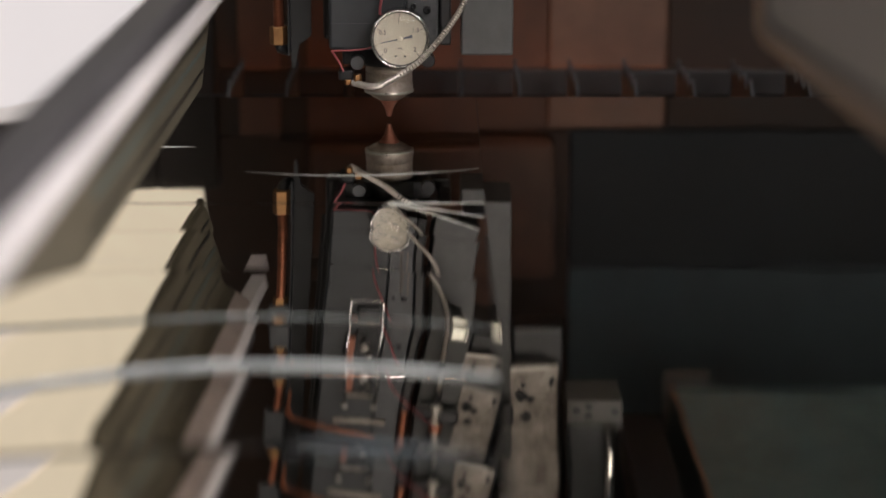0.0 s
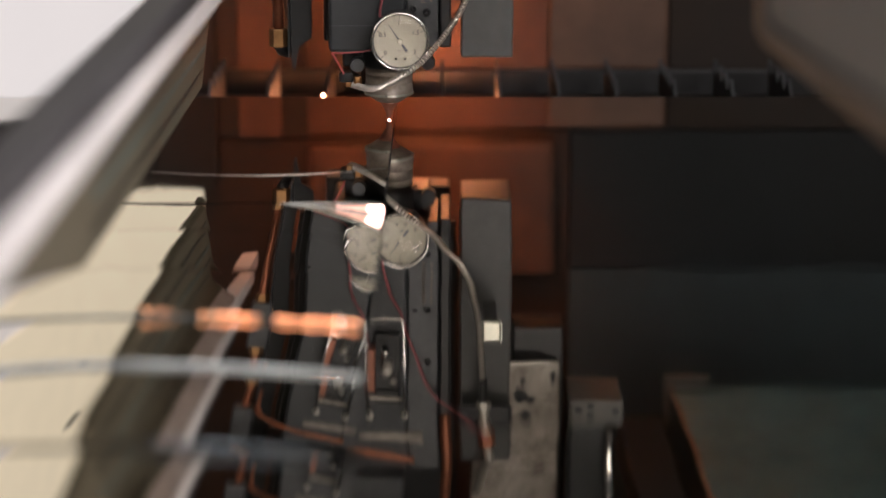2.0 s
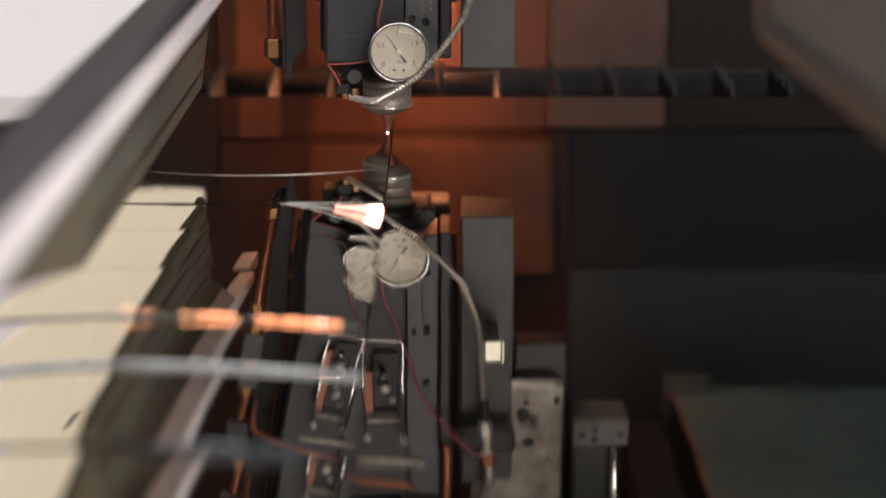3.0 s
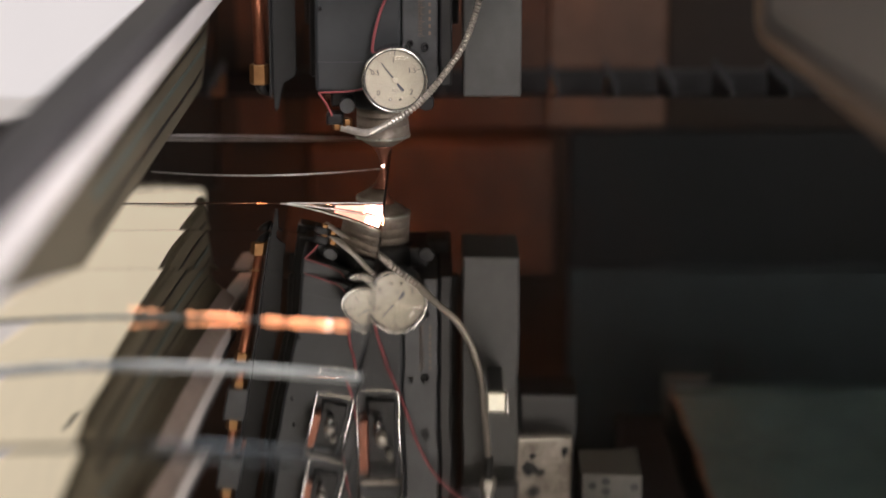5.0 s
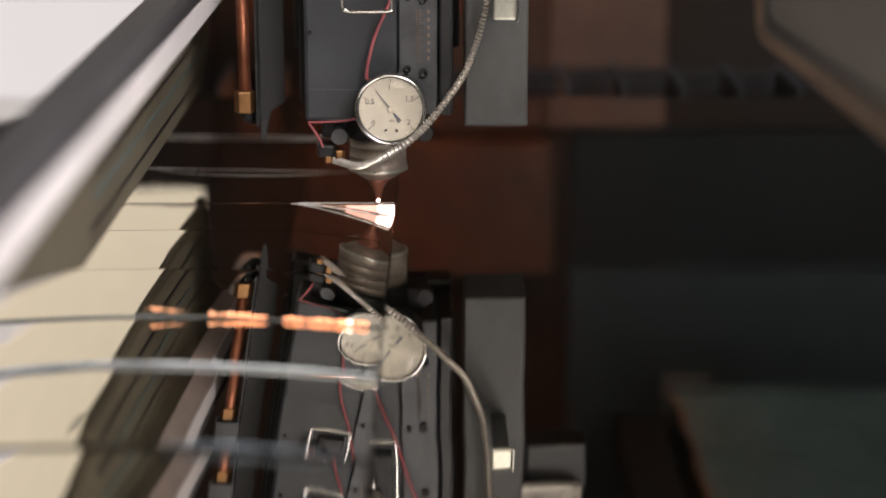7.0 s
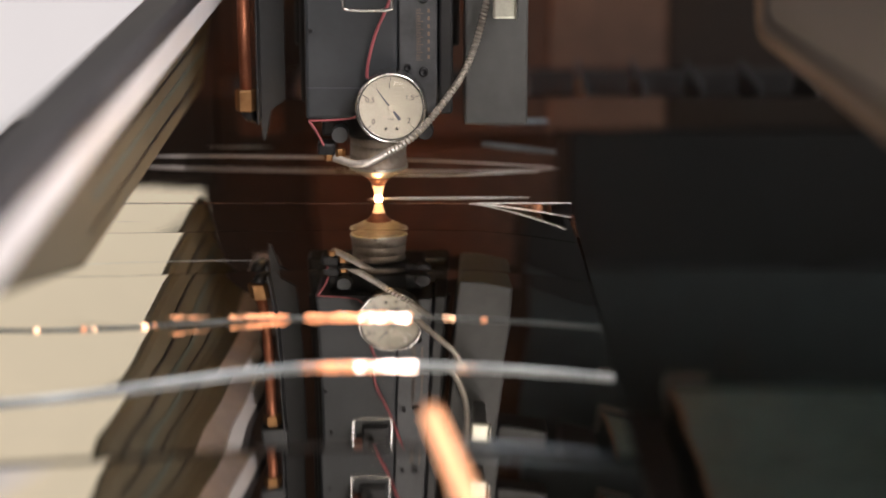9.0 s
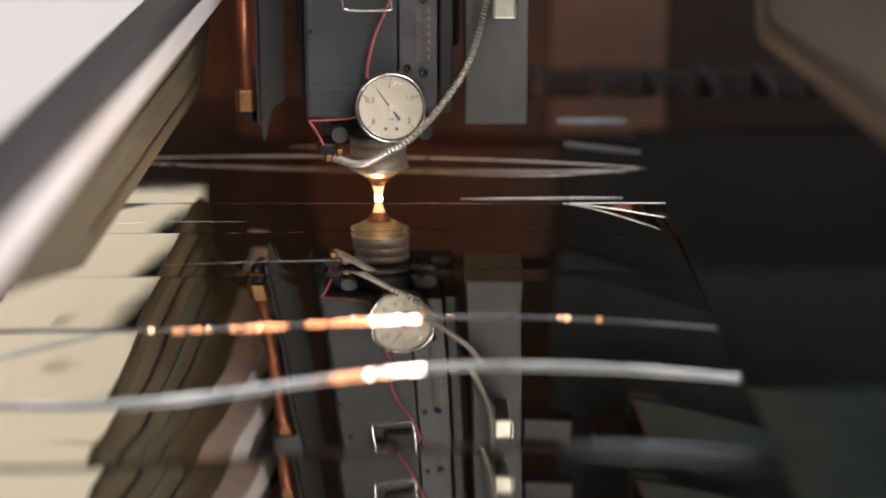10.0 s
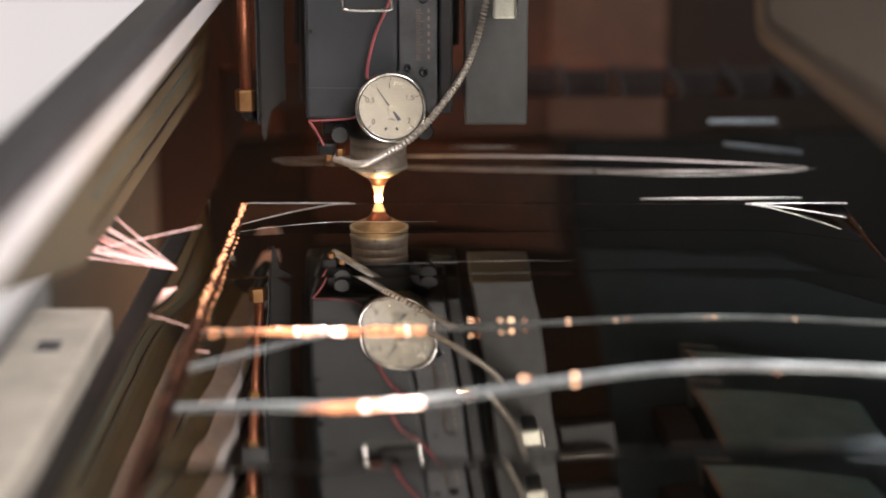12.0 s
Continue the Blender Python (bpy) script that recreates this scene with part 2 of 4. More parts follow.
def enclosure():
    e = thing("machine_housing", (0, 0, 0), "sheet-metal housing around the laser cutting bed", "machine housing")
    # Black paint stands in for the shade below sheet level.
    part("dark_gap_panel", box(-0.300, 1.4, 2.12, 2.16, -0.3, -0.0135, 0.002), BLACK, e)
    part("back_panel", box(-0.300, 1.4, 2.12, 2.16, -0.0125, 0.085, 0.002), BROWN, e, "rust-brown soot-stained back panel")
    part("back_rib", box(0.11, 0.235, 2.112, 2.1195, -0.012, 0.084, 0.004), RIBPAINT, e, "paler brown upright plate")
    part("back_rib", box(-0.215, -0.17, 2.106, 2.1135, -0.012, 0.084, 0.003), BROWN, e)
    part("darkened_panel", box(0.2365, 1.38, 2.114, 2.1195, -0.012, 0.084, 0.002), DEEPBROWN, e, "very dark brown panel")
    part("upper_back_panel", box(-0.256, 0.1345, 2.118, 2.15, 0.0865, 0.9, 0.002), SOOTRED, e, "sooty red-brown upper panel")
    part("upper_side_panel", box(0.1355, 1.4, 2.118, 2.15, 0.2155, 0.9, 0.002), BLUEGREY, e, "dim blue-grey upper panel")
    # The lower part of the wall is darker than the panel above.
    part("lower_side_panel", box(0.1355, 1.4, 2.118, 2.15, 0.0865, 0.2145, 0.002), NEARBLACK, e, "near-black lower panel")
    part("back_plate", box(-0.143, 0.12, 2.105, 2.1175, 0.092, 0.225, 0.008), SOOTBROWN, e, "dark sooty brown raised plate")
    part("roof_panel", box(-0.15, 1.4, 0.9, 2.06, 0.86, 0.90, 0.002), DARKWALL, e, "dark roof panel over the gantry")
    part("base_cabinet", box(-0.30, 1.40, 0.10, 2.16, -0.899, -0.46, 0.006), GREY, e, "grey base cabinet of the machine")
    part("corner_post", box(-0.235, -0.165, -0.06, 0.0195, -0.899, 0.174, 0.003), GREY, e)
    part("corner_post", box(0.178, 0.29, -0.03, 0.0495, -0.899, 0.26, 0.003), GREY, e)
    part("rear_post", box(-0.2995, -0.24, 2.1105, 2.119, -0.899, 0.13, 0.001), BLACK, e)
    part("side_skirt", box(0.9505, 0.9995, 0.06, 2.06, -0.459, 0.0095, 0.002), GREY, e)
    # Unseen board, added only to cut the lamp off the upper head.
    part("shade_board", box(-0.15, 1.4, 0.93, 0.97, 0.56, 0.859, 0.003), DARKWALL, e, "unseen dark board that shades the upper head")
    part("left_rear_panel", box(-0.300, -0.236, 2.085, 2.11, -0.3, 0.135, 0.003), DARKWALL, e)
    # Wall section darkened by colour, so the spark light shows less here.
    part("darkened_panel", box(-0.256, -0.143, 2.114, 2.1195, -0.012, 0.084, 0.002), DEEPBROWN, e, "very dark brown panel")
    part("left_lower_panel", box(-0.42, -0.3005, 2.085, 2.11, -0.6, -0.09, 0.003), OLIVEDARK, e, "grey lower side panel")
    part("cross_rail", box(-0.70, -0.3005, 2.085, 2.11, 0.068, 0.135, 0.003), DARKWALL, e)
    section = [(-0.2055, 0.045), (-0.2015, 0.045), (-0.199, 0.049), (-0.191, 0.108), (-0.188, 0.114), (-0.167, 0.138), (-0.178, 0.138), (-0.196, 0.116)]
    bm = extrude_profile(section, 0.70, 1.10)
    for v in bm.verts:
        if v.co.y < 0.9:
            v.co.z = 0.138 - (0.138 - v.co.z) * 0.12  # the beam tapers towards its near end
    part("side_beam", extrude_profile(section, 1.10, 1.66, bm), OLIVE, e, "olive-grey inner side beam")
    for z, w in ((0.063, 0.0030), (0.082, 0.0045), (0.099, 0.0020)):
        x = -0.199 + 0.008 * (z - 0.049) / 0.059
        part("beam_groove", extrude_profile([(x, z), (x + 0.0006, z), (x + 0.0006 + 0.1356 * w, z + w), (x + 0.1356 * w, z + w)], 1.105, 1.65), OLIVEDARK if w > 0.004 else BLACKSTEEL, e, "dark groove along the beam")
    part("beam_trim", extrude_profile([(-0.1645, 0.140), (-0.1613, 0.1595), (-0.1628, 0.1600), (-0.180, 0.140)], 0.02, 1.82), PALE, e, "pale edge trim along the beam")
    # Added strip, widens and tints the pale stripe mirrored in the sheet.
    part("beam_lip", extrude_profile([(-0.1790, 0.1232), (-0.1655, 0.1386), (-0.1668, 0.1394), (-0.1801, 0.1244)], 1.105, 1.655), STRIPEPINK, e, "pink strip added under the beam edge")
    part("beam_cap", extrude_profile([(-0.1614, 0.1605), (-0.1600, 0.1690), (-0.1605, 0.1715), (-0.1640, 0.1740), (-0.203, 0.1575), (-0.205, 0.1550), (-0.2045, 0.1405), (-0.1805, 0.1405), (-0.1640, 0.1608)], 0.02, 1.66), CAPGREY, e)
    # the panel beside the camera sinks a little towards its far end
    def sunk(bm):
        for v in bm.verts:
            v.co.z -= 0.034 * (v.co.y - 0.8)
        return bm

    part("side_panel", sunk(extrude_profile([(0.178, 0.1845), (0.183, 0.180), (0.20, 0.184), (0.215, 0.28), (0.178, 0.28)], 0.05, 1.13)), PALE2, e, "grey-brown side panel")
    fold = [(0.179, 0.06, 0.1825), (0.179, 0.6, 0.1825), (0.179, 1.112, 0.1825), (0.179, 1.1285, 0.1845), (0.179, 1.1365, 0.191), (0.179, 1.139, 0.203), (0.179, 1.139, 0.30)]
    part("panel_rim", sunk(tube(fold, 0.0036, 12)), TAN, e, "tan worn folded rim", True)
    # Dark tube stands in for the shadow along the folded rim.
    part("fold_shadow", sunk(tube([(0.1785, y - 0.022, z + 0.0085) for x, y, z in fold[:5]] + [(0.1785, 1.117, 0.30)], 0.0022, 8)), CAPGREY, e, "dark strip painted as the shadow of the fold", True)
    bm = bmesh.new()
    ring = [bm.verts.new(p) for p in ((0.246, 2.05, 0.330), (0.47, 2.05, 0.330), (0.60, 0.92, 0.58), (0.3325, 0.92, 0.58))]
    bm.faces.new(ring)
    bmesh.ops.solidify(bm, geom=bm.faces[:], thickness=0.005)
    part("overhead_plate", bm, GREEN, e, "green-grey sloping overhead plate")
    part("plate_edge", tube([(0.243, 2.05, 0.3295), (0.3295, 0.92, 0.5795)], 0.0022, 8), TAN, e, "worn edge of the plate")
    part("angle_bracket", extrude_profile([(0.236, 0.317), (0.282, 0.317), (0.282, 0.3245), (0.2405, 0.3245), (0.2405, 0.370), (0.236, 0.370)], 2.052, 2.064), VALVEGREY, e, "dull grey angle bracket")
    part("right_lower_wall", box(0.95, 1.0, 0.05, 2.07, 0.01, 1.5, 0.002), BLUEGREY, e, "blue-grey side wall")
    part("guide_rail", box(0.185, 0.232, 0.9, 2.05, 0.36, 0.40, 0.003), NAVY, e, "blue-black guide rail")
    return e


enclosure()

# ---------------------------------------------------------------- moving bed: slats, sheet, cut strips
SHEET = thing("steel_sheet", (0.0306, 0, 0), "mirror-polished stainless steel sheet cut into strips", "steel sheet")
BED = thing("cutting_bed", (0.0306, 0, 0), "cutting bed of charred toothed steel slats", "cutting bed")
W = 0.438


def droop(x, depth, reach=0.075):
    """The sag of a loose strip towards its two ends."""
    r = min(-x, W + x)
    return -depth * (1 - r / reach) ** 1.4 if r < reach else 0.0


def seam(x, y):
    """Height of the loose strips: flat at the rear, more and more arched towards the front."""
    rear = droop(x, 0.0105 if x > -0.2 else 0.002)
    mid = 0.0012 - 0.0085 * ease((-x - 0.14) / 0.20) - 0.0070 * max(0.0, (x + 0.14) / 0.14) ** 2
    front = 0.0008 - 0.0110 * ease((-x - 0.13) / 0.24) - 0.0075 * max(0.0, (x + 0.13) / 0.13) ** 2
    curl = -0.0012 * max(0.0, (-x - 0.40) / 0.038) ** 1.2
    rear, mid, front = rear + curl, mid + curl, front + curl
    if y > 1.15:
        k = min(1.0, (1.446 - y) / 0.296)
        return rear + (mid - rear) * k
    k = min(1.0, (1.15 - y) / 0.0925)
    return mid + (front - mid) * k


def ease(k):
    k = max(0.0, min(1.0, k))
    return k * k * (3 - 2 * k)


def bent(x, y):
    """Two of the cuts swing towards the front at one end; the strips beside them follow."""
    k = max(0.0, 1 - abs(y - 1.0575) / (0.085 if y > 1.0575 else 0.12))
    torn = max(0.0, 1 - (1.4466 - y) / 0.08) if y < 1.447 else 0.0
    return y - BEND * ease((-x - 0.15) / 0.20) * ease(1.3 * k) - 0.050 * torn * max(0.0, (-x - 0.372) / 0.066) ** 1.15


BEND = 0.036


def solid(bm, t=0.0012):
    """Gives an open sheet of faces its thickness downwards."""
    bmesh.ops.recalc_face_normals(bm, faces=bm.faces)
    if sum(f.normal.z for f in bm.faces) < 0:
        bmesh.ops.reverse_faces(bm, faces=bm.faces)
    bmesh.ops.solidify(bm, geom=bm.faces[:], thickness=t)
    bm.normal_update()
    rim = [e for e in bm.edges if len(e.link_faces) == 2 and e.link_faces[0].normal.angle(e.link_faces[1].normal, 0) > 0.8]
    bmesh.ops.split_edges(bm, edges=rim)
    return bm


def height_grid(x0, x1, y0, y1, nx, ny, z):
    bm = bmesh.new()
    g = [[bm.verts.new((x0 + (x1 - x0) * i / nx, bent(x0 + (x1 - x0) * i / nx, y0 + (y1 - y0) * j / ny) if x1 < 0 and nx > 60 else y0 + (y1 - y0) * j / ny, z(x0 + (x1 - x0) * i / nx, y0 + (y1 - y0) * j / ny, j / ny))) for i in range(nx + 1)] for j in range(ny + 1)]
    for j in range(ny):
        for i in range(nx):
            bm.faces.new((g[j][i], g[j][i + 1], g[j + 1][i + 1], g[j + 1][i]))
    return solid(bm)


# frame of the sheet: the rear, the outer margin and the part that rises towards the front
rear = height_grid(-0.469, 0.0, 1.449, 1.885, 40, 10, lambda x, y, v: 0.0)
for v in rear.verts:
    v.co.y = min(v.co.y, 1.885 - 1.1 * max(0.0, -0.385 - v.co.x))  # a clipped corner
part("rear_plate", rear, STEEL, SHEET, "", "broad")
# Two added dark strips keep the spark glow below out of the slit.
part("glow_blocker", height_grid(-0.014, 0.012, 1.450, 1.884, 2, 10, lambda x, y, v: -0.0088 + 0.0055 * v * v), BLACKSTEEL, SHEET, "dark strip added to block glow through the slit", "broad")
part("glow_blocker", height_grid(-0.016, 0.014, 0.600, 1.449, 2, 10, lambda x, y, v: -0.026), RUBBER, SHEET, "black strip added to block glow through the slit", "broad")
part("margin", height_grid(-0.469, -0.4440, 0.15, 1.4488, 2, 40, lambda x, y, v: 0.0024 * (-0.444 - x) / 0.025 * ease((1.23 - y) / 0.10)), STEEL, SHEET, "", "broad")
part("side_plate", height_grid(0.0006, 1.1, 0.15, 1.885, 12, 160, lambda x, y, v: -0.0065 * (1 - max(0.0, (y - 1.449) / 0.436) ** 2)), STEEL, SHEET, "", "broad")

# loose strips: y from, y to, sag, mean pitch, crown
for y0, y1, depth, pitch in ((1.366, 1.446, 0.0105, 0.0), (1.261, 1.3652, 0.0115, 0.0), (1.1525, 1.2602, 0.0125, 0.0), (1.0605, 1.1475, 0.017, 0.002),
                             (0.9305, 1.0545, 0.020, 0.004), (0.800, 0.9245, 0.020, 0.036), (0.150, 0.7995, 0.020, 0.04)):
    L = y1 - y0
    part("cut_strip", height_grid(-W, -0.0006, y0, y1, 72, 8, lambda x, y, v: seam(x, y) + pitch * (y1 - y) + 0.0036 * L * 4 * v * (1 - v) * min(1.0, 0.12 / L)), STEEL, SHEET, "", "broad")


def lip(name, y, width, depth, lift, x0, x1, taper=0.4, mat=None, arch=0.0, skew=0.0, bow=0.0):
    """A narrow curled edge along a cut, following the sag of the strips."""
    bm = bmesh.new()
    n = 90
    prev = None
    for i in range(n + 1):
        k = i / n
        x = x0 + (x1 - x0) * k
        z = (seam(x, y) if depth else 0.0) + lift + arch * 4 * k * (1 - k)
        w = width * ((1 - taper) + taper * math.sin(math.pi * k)) * (0.92 + 0.16 * noise.noise(Vector((x * 60, y * 9, 0))))
        vs = [bm.verts.new((x, bent(x, y) + skew * k - bow * 4 * k * (1 - k) + a * w, z + b * w)) for a, b in ((-0.5, -0.1), (-0.42, 0.25), (-0.1, 0.42), (0.3, 0.3), (0.5, -0.1))]
        if prev:
            for q in range(4):
                bm.faces.new((prev[q], vs[q], vs[q + 1], prev[q + 1]))
            bm.faces.new((prev[0], prev[4], vs[4], vs[0]))
        prev = vs
    return part(name, bm, mat or LIP3, SHEET, "" if name == "scratch" else "bright curled cut edge", True)


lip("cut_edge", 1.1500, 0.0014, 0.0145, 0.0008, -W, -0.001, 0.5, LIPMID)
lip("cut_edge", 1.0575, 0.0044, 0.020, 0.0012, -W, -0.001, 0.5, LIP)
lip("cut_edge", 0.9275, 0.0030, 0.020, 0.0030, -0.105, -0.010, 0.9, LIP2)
lip("cut_edge", 1.4474, 0.0016, 0.0, 0.0002, -0.070, -0.0005, 0.2)
lip("cut_edge", 1.4466, 0.0014, 0.0104, 0.0, -0.075, -0.0007, 0.2)
lip("cut_edge", 1.4474, 0.0016, 0.0, 0.0002, -W, -0.365, 0.2)
lip("cut_edge", 1.4466, 0.0014, 0.0104, 0.0, -W + 0.0005, -0.36, 0.2)
lip("cut_edge", 1.1522, 0.0030, 0.0145, 0.0, -W, -0.34, 0.6)
lip("cut_edge", 1.556, 0.0009, 0.0, 0.0003, -0.185, -0.002, 0.75, skew=0.012, bow=0.020)
lip("cut_edge", 1.652, 0.0012, 0.0, 0.0003, -0.29, -0.235, 0.8)
lip("scratch", 1.285, 0.0007, 0.01, 0.0003, -0.355, -0.21, 0.9, bow=-0.006)
lip("scratch", 1.395, 0.0005, 0.01, 0.0003, -0.44, -0.30, 0.9)
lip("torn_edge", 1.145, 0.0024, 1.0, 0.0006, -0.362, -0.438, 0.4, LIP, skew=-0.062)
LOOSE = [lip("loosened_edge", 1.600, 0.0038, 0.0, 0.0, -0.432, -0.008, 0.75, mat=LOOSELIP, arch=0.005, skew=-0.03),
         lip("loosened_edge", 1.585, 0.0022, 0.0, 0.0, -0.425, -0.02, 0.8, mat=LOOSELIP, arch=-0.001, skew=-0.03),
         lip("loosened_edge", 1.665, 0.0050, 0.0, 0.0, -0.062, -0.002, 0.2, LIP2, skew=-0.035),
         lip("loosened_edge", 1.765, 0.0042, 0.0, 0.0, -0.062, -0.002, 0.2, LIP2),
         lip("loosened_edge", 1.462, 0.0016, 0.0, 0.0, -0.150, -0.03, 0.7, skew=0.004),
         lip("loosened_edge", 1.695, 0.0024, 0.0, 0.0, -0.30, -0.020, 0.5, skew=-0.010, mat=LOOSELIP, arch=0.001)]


def ragged(name, x, y0, y1, width, mat, label, seed, z=-0.001, n=90):
    """A burnt, beaded edge along y."""
    rnd = random.Random(seed)
    bm = bmesh.new()
    for i in range(n):
        y = y0 + (y1 - y0) * (i + rnd.random()) / n
        r = width * rnd.uniform(0.25, 0.6)
        m = Matrix.LocRotScale((x + rnd.uniform(-0.5, 0.5) * width, y, z + rnd.uniform(-0.4, 0.2) * width), Euler((rnd.random() * 3, rnd.random() * 3, rnd.random() * 3)), (r, r * rnd.uniform(0.8, 1.8), r))
        bmesh.ops.create_icosphere(bm, subdivisions=1, radius=1.0, matrix=m)
    return part(name, bm, mat, SHEET, label)


ragged("burnt_rim", -0.4412, 0.80, 1.445, 0.0030, BURNT, "burnt rust-brown slag rim", 3, -0.003, 220)
ragged("burnt_rim", 0.0002, 1.385, 1.447, 0.0009, BURNT, "burnt rust-brown slag rim", 4, -0.0075, 26)


def slat_mesh():
    bm = bmesh.new()
    tops = []
    y = 0.15
    while y < 2.04:
        up = 0.006 if y > 1.9 else 0.0
        low = 0.0 if y > 1.9 else -0.025
        tops += [(y, -0.012 + up + low), (y + 0.02, -0.003 + 2 * up + low)]
        y += 0.04
    lo = [[bm.verts.new((sx, y, -0.07)) for sx in (-0.0015, 0.0015)] for y, z in tops]
    hi = [[bm.verts.new((sx, y, z)) for sx in (-0.0015, 0.0015)] for y, z in tops]
    for i in range(len(tops) - 1):
        for q in (0, 1):
            bm.faces.new((lo[i][q], lo[i + 1][q], hi[i + 1][q], hi[i][q]))
        bm.faces.new((hi[i][0], hi[i][1], hi[i + 1][1], hi[i + 1][0]))
        bm.faces.new((lo[i][0], lo[i][1], lo[i + 1][1], lo[i + 1][0]))
    return mesh_of("slat", bm, SLATSTEEL)


SLAT_MESH = slat_mesh()
for i in range(23):
    ob = new("slat", SLAT_MESH)
    ob.parent = BED
    ob.location = (-0.2905 + 0.0555 * i, 0, 0)
part("bed_rail", box(-0.545, -0.497, 0.15, 1.19, -0.06, -0.004, 0.004), RAIL, BED, "pale scuffed side rail")
part("rail_slot", box(-0.527, -0.514, 1.10, 1.118, -0.0045, -0.0035, 0), INK, BED, "dark slot in the rail")
part("bed_side", box(-0.4965, -0.478, 0.15, 1.45, -0.16, -0.02, 0.003), SLAT, BED)
# Darkened so that the gaps between the slats read as deep shade.
part("bed_beam", box(-0.30, 0.98, 2.05, 2.07, -0.10, -0.03, 0.003), DARKWALL, BED)
# Added strip, hides the orange-lit tray behind an open cut.
part("tray_blocker", box(-0.440, 0.0, 0.955, 1.075, -0.038, -0.032, 0.001), RUBBER, BED, "black strip added to block glow under the sheet")
part("bed_tray", box(-0.545, 0.98, 0.15, 1.86, -0.30, -0.28, 0.003), SLAT, BED, "dark slag tray")


# ---------------------------------------------------------------- laser head
def hex_nut(x, y, z0, z1, r, bm=None):
    return lathe([(r * 0.9, z0), (r, z0 + 0.0012), (r, z1 - 0.0012), (r * 0.9, z1)], 6, "z", (x, y, 0), bm)


def word(text, size, at, parent, mat, name="numeral"):
    cu = bpy.data.curves.new(name, "FONT")
    cu.body, cu.size, cu.align_x, cu.align_y, cu.extrude = text, size, "CENTER", "CENTER", 0.0001
    tmp = new(name, cu)
    me = bpy.data.meshes.new_from_object(tmp.evaluated_get(bpy.context.evaluated_depsgraph_get()))
    bpy.data.objects.remove(tmp)
    bpy.data.curves.remove(cu)
    me.materials.clear()
    me.materials.append(mat)
    ob = new(name, me)
    ob.parent = parent
    ob.matrix_basis = pose(*at, 90, 0, 0)
    return ob


def screw(x, y, z, r, parent, mat):
    bm = lathe([(r * 0.9, 0.0), (r, 0.0005), (r, 0.003), (r * 0.55, 0.0032), (r * 0.5, 0.001)], 14, "y", (x, y, z))
    return part("screw", bm, mat, parent, "", True)


def gauge(h):
    gx, gy, gz = 0.0112, -0.064, 0.0800
    body = part("gauge", lathe([(0.021, -0.022), (0.0245, -0.020), (0.0245, -0.004), (0.0252, -0.003), (0.0252, 0.002), (0.0246, 0.0032), (0.0232, 0.0032), (0.0226, 0.001), (0.0226, -0.002)], 64, "y", (gx, gy, gz)), CHROME, h, "chrome-rimmed pressure gauge", True)
    part("dial", lathe([(0.0225, 0.0), (0.0225, 0.0004)], 64, "y", (gx, gy, gz)), DIAL, body, "cream dial")
    part("dial_ring", tube([(gx + 0.0221 * math.cos(math.tau * i / 48), gy - 0.0008, gz + 0.0221 * math.sin(math.tau * i / 48)) for i in range(49)], 0.0006, 6), BLACKSTEEL, body, "dark inner ring", True)
    f = gy - 0.0006
    for text, dx, dz, size in (("0", -0.0120, -0.0098, 0.0058), ("0.5", -0.0142, 0.0052, 0.0054), ("1", -0.0010, 0.0150, 0.0056), ("1.5", 0.0128, 0.0070, 0.0054), ("2", 0.0122, -0.0090, 0.0058), ("MPa", 0.0005, -0.0080, 0.0028)):
        word(text, size, (gx + dx, f, gz + dz), body, INK)
    bm = bmesh.new()
    for i in range(21):
        a = math.radians(222 - 264 * i / 20)
        long = 0.0030 if i % 5 == 0 else 0.0016
        c, s_ = math.cos(a), math.sin(a)
        p0, p1 = 0.0215, 0.0215 - long
        wd = 0.00028 if i % 5 == 0 else 0.00016
        vs = [bm.verts.new((gx + r * c + k * wd * -s_, f, gz + r * s_ + k * wd * c)) for r, k in ((p0, 1), (p0, -1), (p1, -1), (p1, 1))]
        bm.faces.new(vs)
    part("dial_marks", bm, INK, body)
    for dx in (-0.0035, 0.004):
        part("dial_screw", lathe([(0.0011, 0.0), (0.0011, 0.0006)], 12, "y", (gx + dx, f, gz - 0.0145)), CHROME, body, "", True)
    needle = new("needle", None)
    bm = bmesh.new()
    for ring in ([(-0.0003, 0.0165), (0.0003, 0.0165), (0.0006, -0.002), (-0.0006, -0.002)], [(-0.0006, -0.003), (0.0006, -0.003), (0.0014, -0.0105), (-0.0014, -0.0105)]):
        lo = [bm.verts.new((x, 0, z)) for x, z in ring]
        hi = [bm.verts.new((x, -0.0004, z)) for x, z in ring]
        bm.faces.new(hi)
        bm.faces.new(lo[::-1])
        for i in range(4):
            bm.faces.new((lo[i], lo[(i + 1) % 4], hi[(i + 1) % 4], hi[i]))
    bpy.data.objects.remove(needle)
    needle = part("needle", bm, NEEDLE, body, "grey-blue pointer")
    needle.location = (gx, gy - 0.0012, gz)
    part("needle_hub", lathe([(0.0022, 0.0), (0.0022, 0.0006), (0.0016, 0.0010)], 20, "y", (gx, gy - 0.0014, gz)), DIAL, body, "cream hub")
    glass = part("glass", lathe([(0.0228, 0.0022), (0.0200, 0.0034), (0.0140, 0.0047), (0.0070, 0.0054), (0.0005, 0.0056)], 48, "y", (gx, gy, gz)), GLASS, body, "clear domed glass", True)
    glass.visible_shadow = False
    return needle


